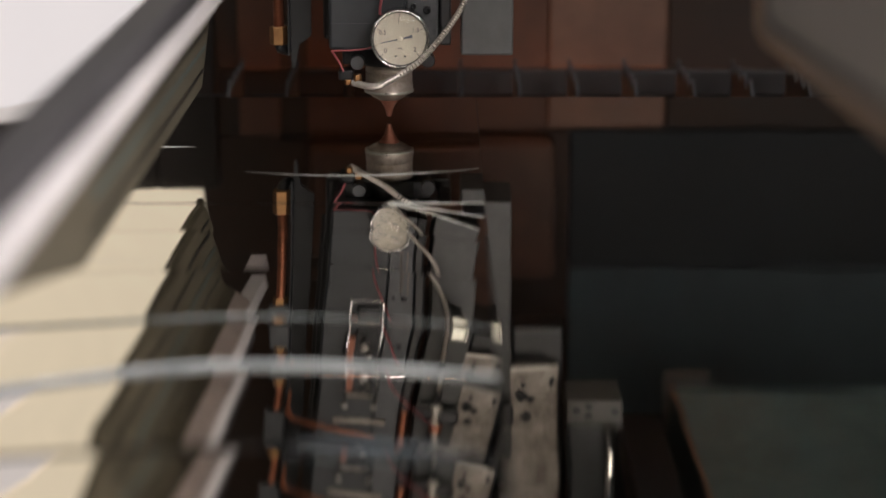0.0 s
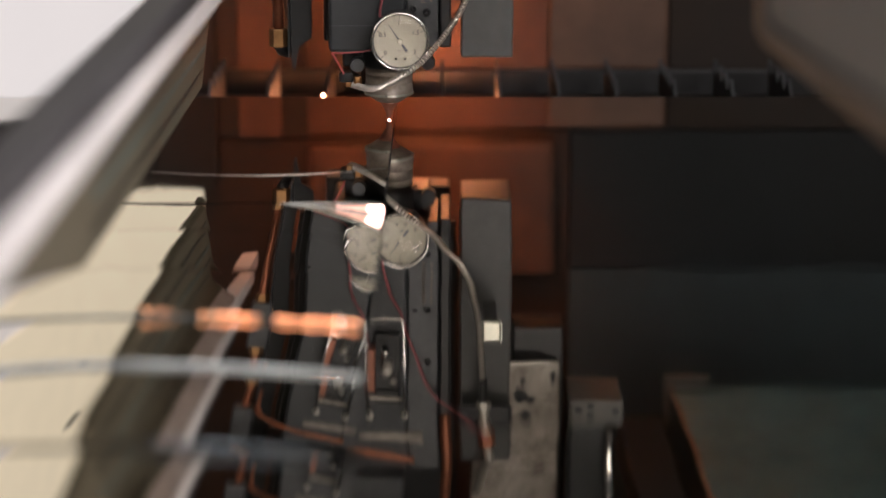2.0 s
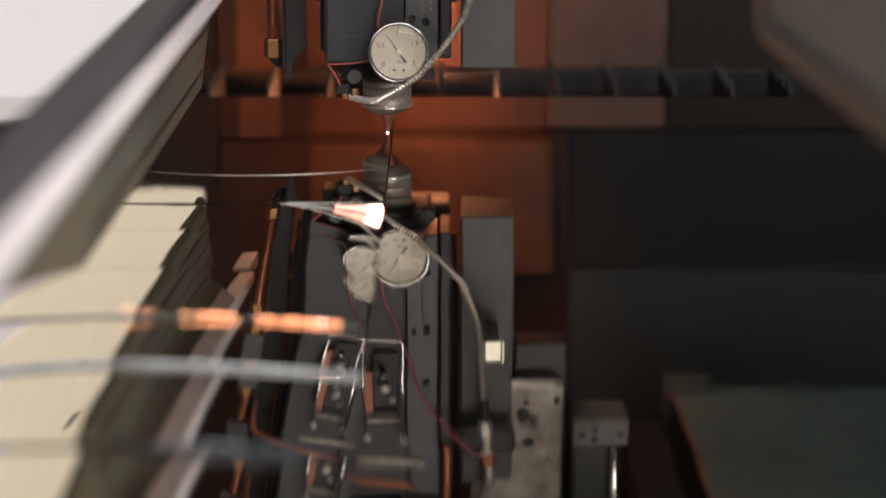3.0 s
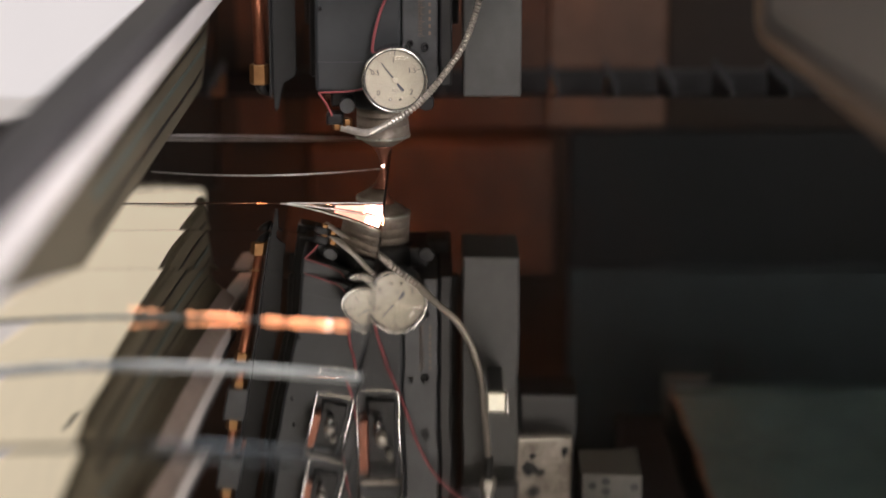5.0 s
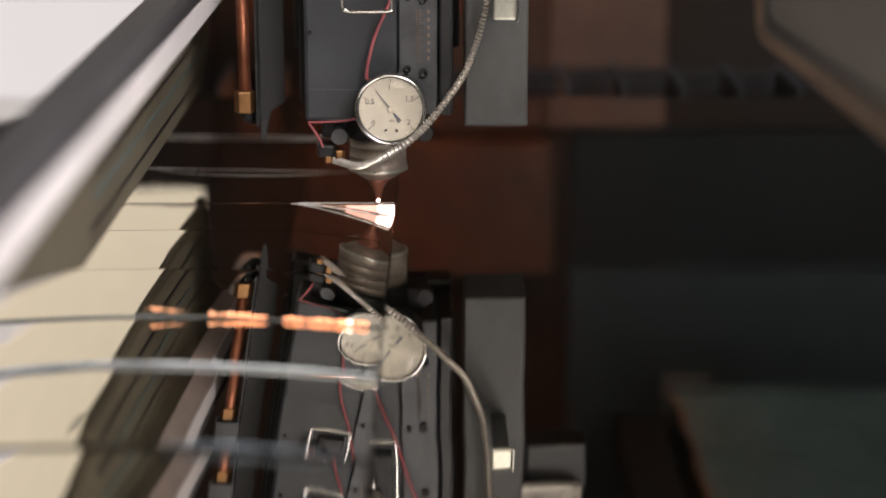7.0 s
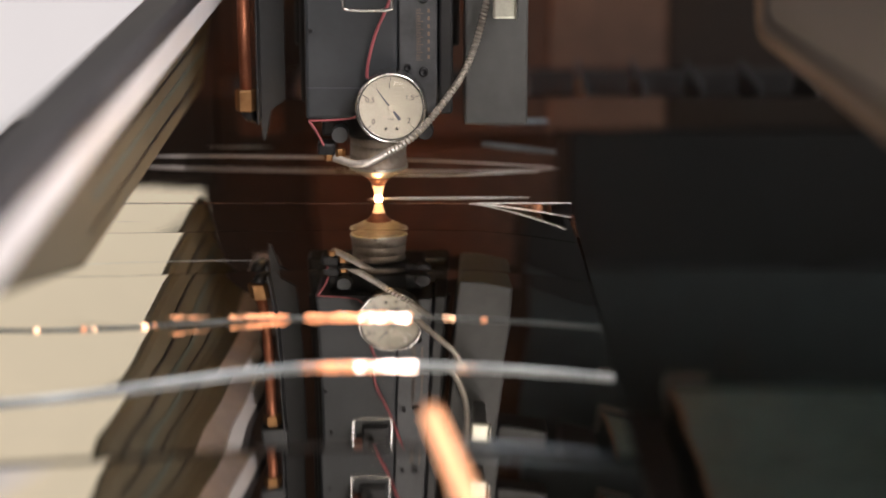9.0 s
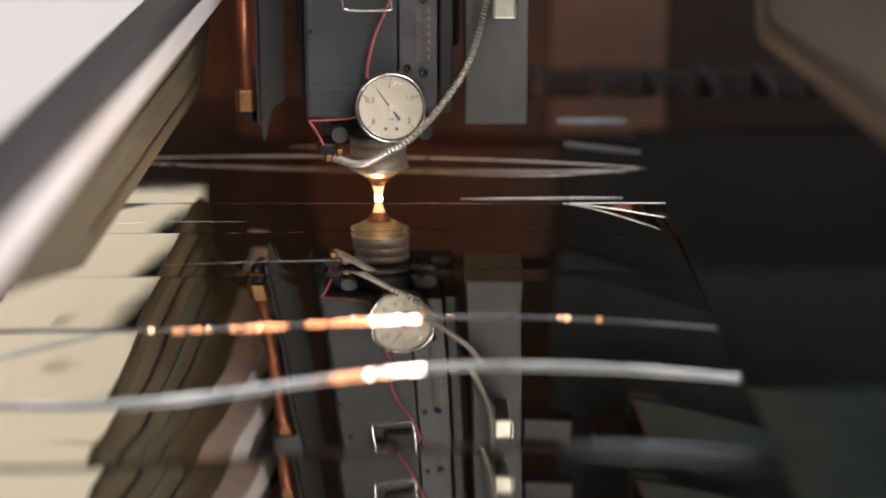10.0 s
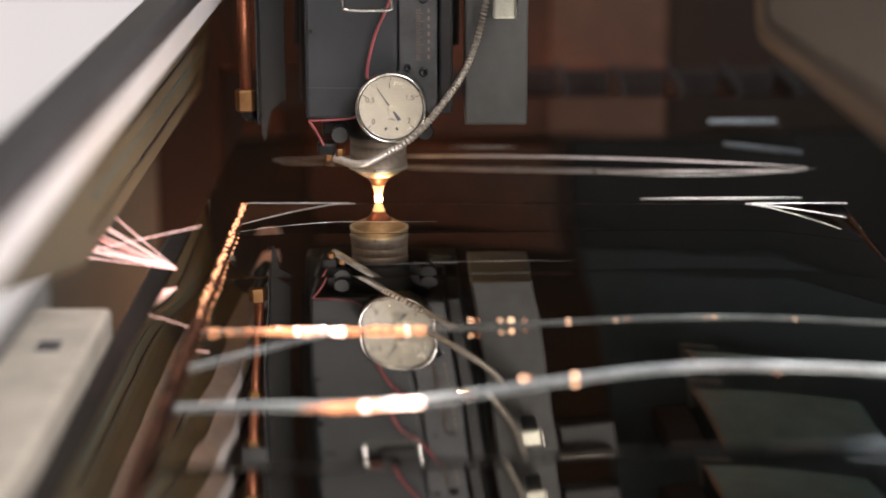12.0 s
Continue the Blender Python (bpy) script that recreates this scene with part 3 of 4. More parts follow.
def laser_head():
    h = thing("laser_head", (-0.0475, 1.769, 0), "laser cutting head with pressure gauge, conduit and copper pipe", "laser head")
    body = part("body", box(-0.0505, 0.0155, -0.036, 0.05, 0.066, 0.30, 0.003), NAVY, h, "blue-black painted body")
    part("seam", box(-0.0495, 0.0145, -0.0365, -0.0361, 0.0885, 0.0892, 0), INK, body)
    part("rear_body", box(-0.060, 0.054, 0.051, 0.085, 0.062, 0.44, 0.003), BLACK, h)
    strip_ = part("scale_plate", box(0.016, 0.0435, -0.034, 0.04, 0.070, 0.30, 0.0015), DARKSTEEL, h, "dark steel scale plate")
    bm = bmesh.new()
    for i in range(34):
        z = 0.1085 + 0.0011 * i
        w = 0.005 if i % 5 == 0 else 0.0032
        box(0.0285, 0.0285 + w, -0.0346, -0.0343, z, z + 0.0003, 0, bm)
    part("scale_marks", bm, SCALEINK, strip_, "fine tan graduation marks")
    bm = bmesh.new()
    for i in range(7):
        box(0.0365, 0.0382, -0.0346, -0.0343, 0.1095 + 0.0055 * i, 0.1122 + 0.0055 * i, 0, bm)
    part("scale_bars", bm, SCALEINK, strip_)
    for x, z, r in ((0.0338, 0.1005, 0.0034), (0.0225, 0.1035, 0.0026), (0.0338, 0.1525, 0.0034), (0.0225, 0.1535, 0.0022), (0.034, 0.20, 0.003)):
        screw(x, -0.034, z, r, strip_, BLACKSTEEL)
    part("back_plate", box(0.0445, 0.0545, -0.03, 0.05, 0.069, 0.30, 0.002), BLACK, h)
    for x, z in ((-0.036, 0.205), (-0.042, 0.175), (0.0, 0.212), (-0.046, 0.13)):
        screw(x, -0.036, z, 0.0017, body, BLACKSTEEL)
    # nozzle and its carrier
    part("nozzle_collar", lathe([(0.026, 0.066), (0.027, 0.064), (0.027, 0.052), (0.024, 0.049), (0.0215, 0.0485)], 40), BLACKSTEEL, h, "", True)
    noz = part("nozzle", lathe([(0.0205, 0.0483), (0.0205, 0.0430), (0.0199, 0.0426), (0.0199, 0.0418), (0.0205, 0.0414), (0.0205, 0.0350), (0.0200, 0.0346), (0.0200, 0.0342), (0.0208, 0.0338), (0.0208, 0.0295), (0.0212, 0.0290), (0.0212, 0.0255), (0.0200, 0.0235), (0.0150, 0.0200), (0.0102, 0.0172)], 48), NOZZLE, h, "round nickel nozzle body", True)
    part("nozzle_ring", lathe([(0.0205, 0.0262), (0.0217, 0.0258), (0.0217, 0.0240), (0.0206, 0.0236)], 48), CLIPSTEEL, noz, "bright worn rim of the nozzle", True)
    part("nozzle_tip", lathe([(0.0100, 0.0174), (0.0072, 0.0146), (0.0052, 0.0118), (0.0037, 0.0085), (0.0026, 0.0045), (0.0019, 0.0016), (0.0008, 0.0014)], 36), COPPER2, noz, "reddish copper nozzle tip", True)
    part("clamp_knob", lathe([(0.0058, 0.0), (0.0062, 0.001), (0.0062, 0.012), (0.0056, 0.0128)], 24, "y", (-0.0262, -0.022, 0.0545)), DARKSTEEL, h, "round steel clamp knob")
    part("clamp_knob", lathe([(0.0058, 0.0), (0.0062, 0.001), (0.0062, 0.012), (0.0056, 0.0128)], 24, "y", (0.0345, -0.010, 0.0545)), BLACKSTEEL, h, "black clamp knob")
    part("clamp_block", box(-0.040, 0.036, -0.016, 0.03, 0.050, 0.0655, 0.002), BLACKSTEEL, h)
    part("cable_block", box(-0.043, -0.030, -0.030, -0.012, 0.0385, 0.0475, 0.002), BLACKSTEEL, h)
    part("brass_plug", hex_nut(-0.0262, -0.030, 0.0370, 0.0440, 0.0036), BRASS, h, "small brass plug")
    part("brass_plug", hex_nut(-0.0345, -0.026, 0.0345, 0.0395, 0.0036), BRASS, h, "small brass plug")
    # handle latch on the front
    latch = part("latch_handle", tube(smooth_path([(-0.0185, -0.037, 0.250), (-0.0195, -0.062, 0.246), (-0.0205, -0.074, 0.200), (-0.0205, -0.075, 0.156), (-0.0190, -0.075, 0.1505), (-0.0120, -0.075, 0.1495), (0.0060, -0.075, 0.1495), (0.0115, -0.075, 0.1505), (0.0130, -0.075, 0.156), (0.0135, -0.074, 0.200), (0.0140, -0.062, 0.246), (0.0140, -0.037, 0.250)], 6), 0.0013), CHROME, h, "chrome wire latch handle", True)
    part("latch_plate", box(-0.014, 0.010, -0.044, -0.0364, 0.170, 0.240, 0.002), BLACKSTEEL, latch)
    part("latch_screw", lathe([(0.002, 0.0), (0.0034, 0.001), (0.0034, 0.016), (0.002, 0.018)], 16, "y", (-0.004, -0.044, 0.185)), CHROME, latch, "", True)
    part("latch_screw", lathe([(0.003, 0.0), (0.0050, 0.001), (0.0050, 0.012), (0.003, 0.014)], 16, "y", (-0.002, -0.044, 0.199)), NICKEL, latch, "", True)
    part("latch_screw", lathe([(0.002, 0.0), (0.0030, 0.001), (0.0030, 0.008), (0.002, 0.010)], 16, "y", (0.004, -0.044, 0.212)), NICKEL, latch, "", True)
    part("latch_bar", box(-0.0185, 0.0130, -0.060, -0.056, 0.2265, 0.2300, 0.0008), BEIGE, latch)
    part("latch_block", box(-0.0215, -0.0130, -0.056, -0.0364, 0.182, 0.222, 0.0015), COPPER2, latch)
    part("latch_pivot", lathe([(0.0022, 0.0), (0.0036, 0.001), (0.0036, 0.006), (0.0022, 0.007)], 14, "y", (-0.0185, -0.058, 0.243)), NICKEL, latch, "", True)
    part("latch_pivot", lathe([(0.0022, 0.0), (0.0036, 0.001), (0.0036, 0.006), (0.0022, 0.007)], 14, "y", (0.0140, -0.058, 0.243)), NICKEL, latch, "", True)
    # side box, clip, wire conduit
    side = part("side_box", box(0.063, 0.1085, -0.012, 0.055, 0.0575, 0.30, 0.002), GREY, h, "scuffed grey side box")
    part("clip", box(0.0812, 0.0975, -0.090, -0.084, 0.1455, 0.1640, 0.002), CLIPSTEEL, side, "bright steel clip plate")
    part("clip_edge", box(0.0966, 0.0985, -0.093, -0.084, 0.1450, 0.1645, 0.0008), CHROME, side)
    part("clip_arm", box(0.0835, 0.0950, -0.0838, -0.0122, 0.1500, 0.1600, 0.001), DARKSTEEL, side)
    cond = smooth_path([(-0.0330, -0.0190, 0.0372), (-0.0310, -0.0240, 0.0360), (-0.0100, -0.0600, 0.0388), (0.0105, -0.0745, 0.0506), (0.0303, -0.0775, 0.0652), (0.0499, -0.0680, 0.0872), (0.0657, -0.0530, 0.1105), (0.0775, -0.0400, 0.1490), (0.0815, -0.0360, 0.1900), (0.0840, -0.0360, 0.2240)], 8)
    c = part("conduit", tube(cond, 0.0030, 12, (0.0026, 0.0013)), CONDUIT, h, "wound steel conduit")
    part("conduit_sleeve", lathe([(0.0030, 0.2160), (0.0036, 0.2180), (0.0034, 0.2370), (0.0030, 0.2390)], 14, "z", (0.0842, -0.036, 0)), RUBBER, c, "", True)
    part("conduit_nut", hex_nut(0.0846, -0.036, 0.2370, 0.2450, 0.0068), NICKEL, c)
    part("conduit_thread", lathe([(0.0044, 0.2450), (0.0048, 0.2470), (0.0040, 0.2500), (0.0048, 0.2520), (0.0040, 0.2550), (0.0052, 0.2580), (0.0066, 0.2600), (0.0066, 0.2630)], 14, "z", (0.0848, -0.036, 0)), NICKEL, c, "", True)
    part("conduit_union", hex_nut(0.0866, -0.036, 0.2630, 0.2750, 0.0074), COPPER, c)
    part("conduit_tail", tube(smooth_path([(0.0870, -0.036, 0.2750), (0.0890, -0.036, 0.2910), (0.0850, -0.030, 0.300), (0.080, -0.01, 0.33)]), 0.0044), NICKEL, c, "", True)
    # upper carriage: pale plate, flange, valve block
    part("carriage_plate", box(0.0735, 0.1530, -0.004, 0.010, 0.212, 0.44, 0.002), BEIGE, h, "stained beige carriage plate")
    part("plate_edge", box(0.1000, 0.1450, -0.0065, -0.0042, 0.210, 0.2135, 0.0006), NICKEL, h)
    for x, z, w, tall in ((0.121, 0.229, 0.006, 1.0), (0.147, 0.226, 0.005, 1.9), (0.118, 0.241, 0.011, 1.3), (0.127, 0.245, 0.008, 0.9), (0.123, 0.262, 0.010, 1.0)):
        bm = lathe([(0.3 * w, 0.0), (0.5 * w, 0.0003), (0.48 * w, 0.0008), (0.2 * w, 0.0010)], 18, "y")
        for v in bm.verts:
            k = 1 + 0.55 * noise.noise(Vector((v.co.x * 400 + x * 900, v.co.z * 400, 3.0)))
            v.co = Vector((x + v.co.x * k, -0.0042 + v.co.y, z + v.co.z * k * tall))
        part("oil_stain", bm, NEARBLACK, h, "black oily stain")
    fl = part("flange", box(0.060, 0.1100, -0.034, -0.030, 0.2420, 0.2610, 0.003), BLACKSTEEL, h)
    part("flange_hole", lathe([(0.0035, 0.0), (0.0035, 0.0006)], 14, "y", (0.067, -0.0343, 0.2515)), INK, fl)
    vb = part("valve_block", box(0.160, 0.2100, -0.030, 0.03, 0.236, 0.2615, 0.002), VALVEGREY, h, "grey valve block with three ports")
    for x, z in ((0.1685, 0.2475), (0.1795, 0.243), (0.1795, 0.2530), (0.203, 0.2485)):
        part("port", lathe([(0.0036, 0.0), (0.0036, 0.0007)], 14, "y", (x, -0.0303, z)), BLACK, vb)
    part("valve_body", box(0.1600, 0.2020, -0.024, 0.03, 0.2620, 0.42, 0.004), NAVY, h)
    part("valve_tube", tube([(0.198, -0.031, 0.2620), (0.198, -0.031, 0.42)], 0.0050), CHROME, h, "", True)
    part("rear_bracket", box(0.110, 0.1580, 0.012, 0.05, 0.180, 0.44, 0.003), BLACK, h)
    # red wire
    part("red_wire", tube(smooth_path([(-0.0062, -0.045, 0.098), (-0.0052, -0.046, 0.108), (0.0000, -0.047, 0.1284), (0.0100, -0.048, 0.152), (0.0210, -0.050, 0.1835), (0.0380, -0.050, 0.223), (0.0675, -0.050, 0.251), (0.088, -0.044, 0.267)], 8), 0.0012), REDWIRE, h, "", True)
    part("red_wire", tube(smooth_path([(-0.0480, -0.037, 0.0655), (-0.030, -0.0395, 0.0665), (-0.0150, -0.042, 0.069), (-0.0105, -0.045, 0.075)], 6), 0.0008), REDWIRE, h, "", True)
    part("red_wire", tube(smooth_path([(-0.0480, -0.037, 0.0655), (-0.0420, -0.036, 0.056), (-0.0380, -0.034, 0.047)], 6), 0.0009), REDWIRE, h, "", True)
    # copper pipe with fittings, dark guard plate
    px, py = -0.0968, 0.010
    pipe = part("copper_pipe", tube([(px, py, 0.078), (px - 0.0012, py, 0.160), (px, py, 0.245), (px - 0.01, py, 0.36)], 0.0046, 14), COPPER, h, "dull copper pipe", True)
    for z0, z1, dx in ((0.0640, 0.0800, 0), (0.167, 0.179, -0.001), (0.2225, 0.234, 0.0), (0.330, 0.346, -0.006)):
        part("pipe_nut", hex_nut(px + dx, py, z0, z1, 0.0082), BRASS, pipe, "brass hex nut")
    part("valve", box(px - 0.012, px + 0.011, py - 0.010, py + 0.010, 0.1795, 0.2220, 0.002), DARKSTEEL, pipe, "dark square valve")
    part("valve", box(px - 0.016, px + 0.008, py - 0.010, py + 0.010, 0.272, 0.3240, 0.002), DARKSTEEL, pipe, "dark square valve")
    part("pipe_elbow", tube(smooth_path([(px, py, 0.0650), (px + 0.002, py + 0.004, 0.060), (px + 0.006, py + 0.012, 0.057)]), 0.0050), BLACKSTEEL, pipe, "", True)
    guard = part("guard_plate", extrude_profile([(-0.0880, 0.062), (-0.0862, 0.040), (-0.0842, 0.040), (-0.0800, 0.062), (-0.0690, 0.070), (-0.0690, 0.42), (-0.0880, 0.42)], 0.022, 0.026), RUBBER, h, "dark guard plate")
    part("guard_edge", box(-0.0885, -0.0868, 0.000, 0.0215, 0.055, 0.42, 0.0005), BLACKSTEEL, guard)
    # copper tubes on top
    for pts, r in (([(-0.085, -0.02, 0.262), (-0.078, -0.028, 0.272), (-0.050, -0.034, 0.280), (-0.02, -0.036, 0.287), (0.02, -0.034, 0.292)], 0.0030),
                   ([(-0.082, -0.02, 0.235), (-0.082, -0.026, 0.262), (-0.070, -0.030, 0.276), (-0.045, -0.034, 0.284)], 0.0022),
                   ([(0.050, -0.030, 0.255), (0.050, -0.030, 0.300), (0.048, -0.02, 0.36)], 0.0052), ([(-0.066, -0.02, 0.325), (-0.05, -0.03, 0.335), (-0.02, -0.03, 0.342)], 0.0030)):
        part("copper_tube", tube(smooth_path(pts), r), COPPER, h, "", True)
    part("top_block", box(-0.070, 0.010, -0.034, 0.03, 0.306, 0.330, 0.003), DARKSTEEL, h)
    part("top_lugs", box(-0.030, 0.030, -0.038, -0.030, 0.268, 0.275, 0.001), BEIGE, h)
    part("mount_plate", box(-0.066, 0.06, 0.088, 0.098, 0.10, 0.46, 0.002), BLACK, h)
    return h, gauge(h)


HEAD, NEEDLE_PART = laser_head()
cam.data.dof.focus_object = NEEDLE_PART  # the lens is kept focused on the gauge


# ---------------------------------------------------------------- hot metal and sparks
def drop_mesh(mat):
    bm = bmesh.new()
    bmesh.ops.create_icosphere(bm, subdivisions=1, radius=1.0)
    return mesh_of("drop", bm, mat, True)


DROPS = {m: drop_mesh(m) for m in (SPARK, HOT, RIMHOT, BLOB)}


def drop(parent, mat, at, scale, turn=(0, 0, 0)):
    ob = new("drop", DROPS[mat])
    ob.parent = parent
    ob.matrix_basis = Matrix.LocRotScale(at, Euler(turn), scale)
    return ob


def beads(label, count, reach, tail, jitter, size, seed, strays=(), ground=lambda x: 0.0):
    """Glowing drops packed along x round the thing's origin, thinning out into a dimmer tail towards -x."""
    rnd = random.Random(seed)
    th = thing("molten_spatter", (0, 0, 0), label, "sparks", "spatter on the cut seams")
    for i in range(count):
        u = rnd.uniform(-1, 1)
        r = size * rnd.uniform(0.5, 1.2)
        hot = rnd.random() < 0.40 + 0.45 * u
        drop(th, HOT if hot else SPARK, (u * reach, rnd.uniform(-1, 1) * jitter, rnd.uniform(0.0, 1.0) * size), (r * rnd.uniform(0.8, 2.2), r, r * rnd.uniform(0.6, 1.3)), (0, rnd.uniform(-0.9, 0.9), rnd.uniform(-0.7, 0.7)))
    for i in range(count // 3):
        u = rnd.random() ** 1.6
        r = size * rnd.uniform(0.3, 0.7) * (1.1 - 0.6 * u)
        drop(th, SPARK, (-reach - u * tail, rnd.uniform(-1, 1) * jitter * 0.6, rnd.uniform(0.0, 0.6) * size), (r * rnd.uniform(1.5, 4.0), r, r * 0.7), (0, rnd.uniform(-0.3, 0.3), rnd.uniform(-0.3, 0.3)))
    for k, (at, big) in enumerate(strays):
        drop(th, SPARK if k % 3 == 1 else BLOB, (at, rnd.uniform(-1, 1) * jitter * 0.4, ground(at) - 0.0006), (size * big, size * big * 0.9, size * big * 0.8), (0, 0.5, 0.4))
    return th


def ember_run(label, runs, jitter, size, seed):
    """Stretches of fine glowing grains along x, whitest at the leading end."""
    rnd = random.Random(seed)
    th = thing("molten_spatter", (0, 0, 0), label, "sparks", "spatter on the cut seams")
    lead = max(b for a, b, n in runs)
    for a, b, n in runs:
        for i in range(n):
            x = rnd.uniform(a, b)
            r = size * rnd.uniform(0.5, 1.2)
            hot = lead - x < 0.016 and rnd.random() < 0.12
            drop(th, HOT if hot else (SPARK if b > -0.05 and x > -0.05 else RIMHOT), (x, rnd.uniform(-1, 1) * jitter, rnd.uniform(0.0, 1.6) * size), (r * rnd.uniform(0.8, 1.8), r, r * rnd.uniform(0.6, 1.3)), (0, rnd.uniform(-0.9, 0.9), rnd.uniform(-0.7, 0.7)))
    return th


def streaks(name, label, lines, radius, mat):
    """A handful of glowing spark trails, each from a point to a point."""
    th = thing(name, (0, 0, 0), label, "sparks")
    for a, b in lines:
        a, b = Vector(a), Vector(b)
        part("spark_trail", tube([a, a.lerp(b, 0.25), a.lerp(b, 0.7), b], radius, 6), mat, th)
    return th


SEAM_A = ember_run("orange molten spatter glowing along a cut seam", ((-0.020, 0.030, 120), (-0.064, -0.030, 80), (-0.104, -0.078, 18)), 0.0017, 0.0008, 11)
SEAM_F = beads("white-hot molten spatter under the nozzle", 110, 0.024, 0.014, 0.0014, 0.0009, 14)
SEAM_B = beads("white-hot molten spatter on the raised cut edge", 110, 0.024, 0.014, 0.0014, 0.0009, 12, ((0.050, 0.9), (0.055, 0.7)))
SEAM_C = beads("scattered orange drops along a cut seam", 0, 0.03, 0.0, 0.0010, 0.0010, 13, ((0.036, 0.9), (0.040, 0.7), (0.060, 1.3), (0.054, 0.8), (0.068, 0.7), (0.094, 0.8), (0.122, 0.6), (0.128, 1.0), (0.176, 0.6), (0.181, 1.0), (0.225, 0.5), (0.228, 0.9)))

SEAM_D = beads("few orange drops skating along a cut seam", 0, 0.03, 0.0, 0.0010, 0.0012, 17, ((-0.162, 1.0), (-0.134, 1.2), (-0.128, 0.7), (-0.098, 1.3), (-0.092, 0.8), (0.079, 0.7), (0.083, 1.0), (0.102, 1.1)), lambda x: seam(x - 0.170, 1.1485))
SEAM_E = beads("round orange drops on the raised cut edge", 0, 0.03, 0.0, 0.0006, 0.0012, 18, ((0.0, 1.2), (0.003, 0.9), (0.028, 1.3), (0.134, 0.8), (0.137, 1.3), (0.142, 0.9)), lambda x: seam(x - 0.217, 1.0550))
KERF = thing("molten_kerf", (0, 0, 0), "white-hot melt in the open end of a cut", "sparks")
def sliver(name, x0, x1, z0, z1, mat):
    bm = bmesh.new()
    bm.faces.new([bm.verts.new(p) for p in ((x0, 1.4481, -0.0016), (x1, 1.4481, -0.0016), (x1, 1.4481, z1), (x0, 1.4481, z0))])
    bmesh.ops.solidify(bm, geom=bm.faces[:], thickness=0.0008)
    return part(name, bm, mat, KERF)


sliver("melt", -0.0115, -0.0005, -0.0068, -0.0098, MELT)
sliver("melt", -0.0230, -0.0116, -0.0052, -0.0072, MELTDIM)
sliver("melt", -0.0350, -0.0231, -0.0034, -0.0051, MELTDIM)
sliver("melt", -0.0520, -0.0351, -0.0020, -0.0033, LIP3)
part("melt_drip", tube([(-0.0008, 1.4478, -0.004), (-0.0010, 1.4472, -0.0100)], 0.0006, 8), MELT, KERF)

SHOWER = thing("spark_shower", (0, 0, 0), "shower of orange sparks spraying under the bed", "sparks")
rnd = random.Random(21)
for i in range(26):
    a = Vector((rnd.gauss(-0.06, 0.09), rnd.uniform(1.90, 2.02), rnd.uniform(-0.055, -0.022)))
    part("spark_trail", tube([a, a + Vector((rnd.uniform(-0.03, 0.03), rnd.uniform(0.0, 0.03), rnd.uniform(-0.03, 0.0)))], 0.0016, 6), SHOWERMAT, SHOWER)
FLY = streaks("flying_sparks", "short yellow sparks flying up behind the head", [((-0.143, 2.08, 0.025), (-0.114, 2.08, -0.012)), ((0.062, 2.08, -0.012), (0.100, 2.08, 0.007)), ((-0.026, 2.04, -0.030), (0.027, 2.04, -0.012)), ((0.039, 2.04, -0.020), (0.085, 2.04, -0.020)), ((-0.040, 2.04, -0.028), (-0.022, 2.04, -0.014))], 0.0024, SPARKY)
BURST = streaks("spark_burst", "yellow-white sparks flying off the sheet", [((0.0, 0.0, 0.0005), (0.060, -0.004, 0.027)), ((-0.02, 0.0, 0.0006), (0.0, 0.0, 0.0006)), ((0.046, -0.02, 0.004), (0.0495, -0.02, 0.004)), ((0.060, -0.05, 0.006), (0.066, -0.05, 0.006))], 0.0010, SPARKY)
fan = []
for dx, dz in ((-0.058, 0.052), (-0.072, 0.034), (-0.080, 0.024), (-0.070, 0.028), (-0.055, 0.022), (-0.088, 0.012), (-0.075, 0.018), (-0.066, 0.014), (-0.062, 0.040), (-0.050, 0.030), (-0.084, 0.018), (-0.045, 0.012)):
    fan.append(((0.0, 0.0, 0.0), (dx, 0.0, dz)))
fan.append(((-0.082, 0.0, 0.006), (0.016, 0.0, 0.028)))
FAN = streaks("spark_fan", "fan of pinkish white spark trails", fan, 0.00034, FANMAT)
STREAK = streaks("spark_streak", "long reddish white spark trail", [((0.0, 0.0, 0.0), (0.060, -0.036, -0.0005))], 0.0012, FANMAT)
COMET = streaks("flying_spark", "thick orange spark falling past the head", [((0.0, 0.0, 0.0), (0.0176, -0.0869, -0.0120))], 0.0048, COMETMAT)
RIM = thing("glowing_rim", (0, 0, 0), "orange glowing slag rim along the cut", "sparks")
rnd = random.Random(31)
for i in range(170):
    y = 1.16 + 0.285 * rnd.random() ** 0.7
    r = rnd.uniform(0.0005, 0.0012)
    drop(RIM, RIMHOT, (rnd.uniform(-0.0013, 0.0013), y, rnd.uniform(-0.003, 0.001)), (r, r * rnd.uniform(1, 2.5), r))
BEAD = part("arc_bead", lathe([(0.0002, -0.0011), (0.0008, -0.0007), (0.0011, 0.0), (0.0008, 0.0007), (0.0002, 0.0011)], 16), HOT, HEAD, "white-hot spot under the nozzle", True)
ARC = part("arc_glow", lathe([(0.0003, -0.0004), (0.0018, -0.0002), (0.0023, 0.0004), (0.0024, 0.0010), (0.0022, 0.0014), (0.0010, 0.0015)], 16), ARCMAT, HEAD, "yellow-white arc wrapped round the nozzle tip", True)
# Glowing sleeve stands in for the arc's light on the nozzle tip.
part("lit_tip_sleeve", lathe([(0.0018, 0.0015), (0.0024, 0.0016), (0.0030, 0.0050), (0.0041, 0.0088), (0.0046, 0.0098), (0.0043, 0.0100)], 24), TIPGLOW, ARC, "glowing sleeve standing in for arc light on the tip", True)


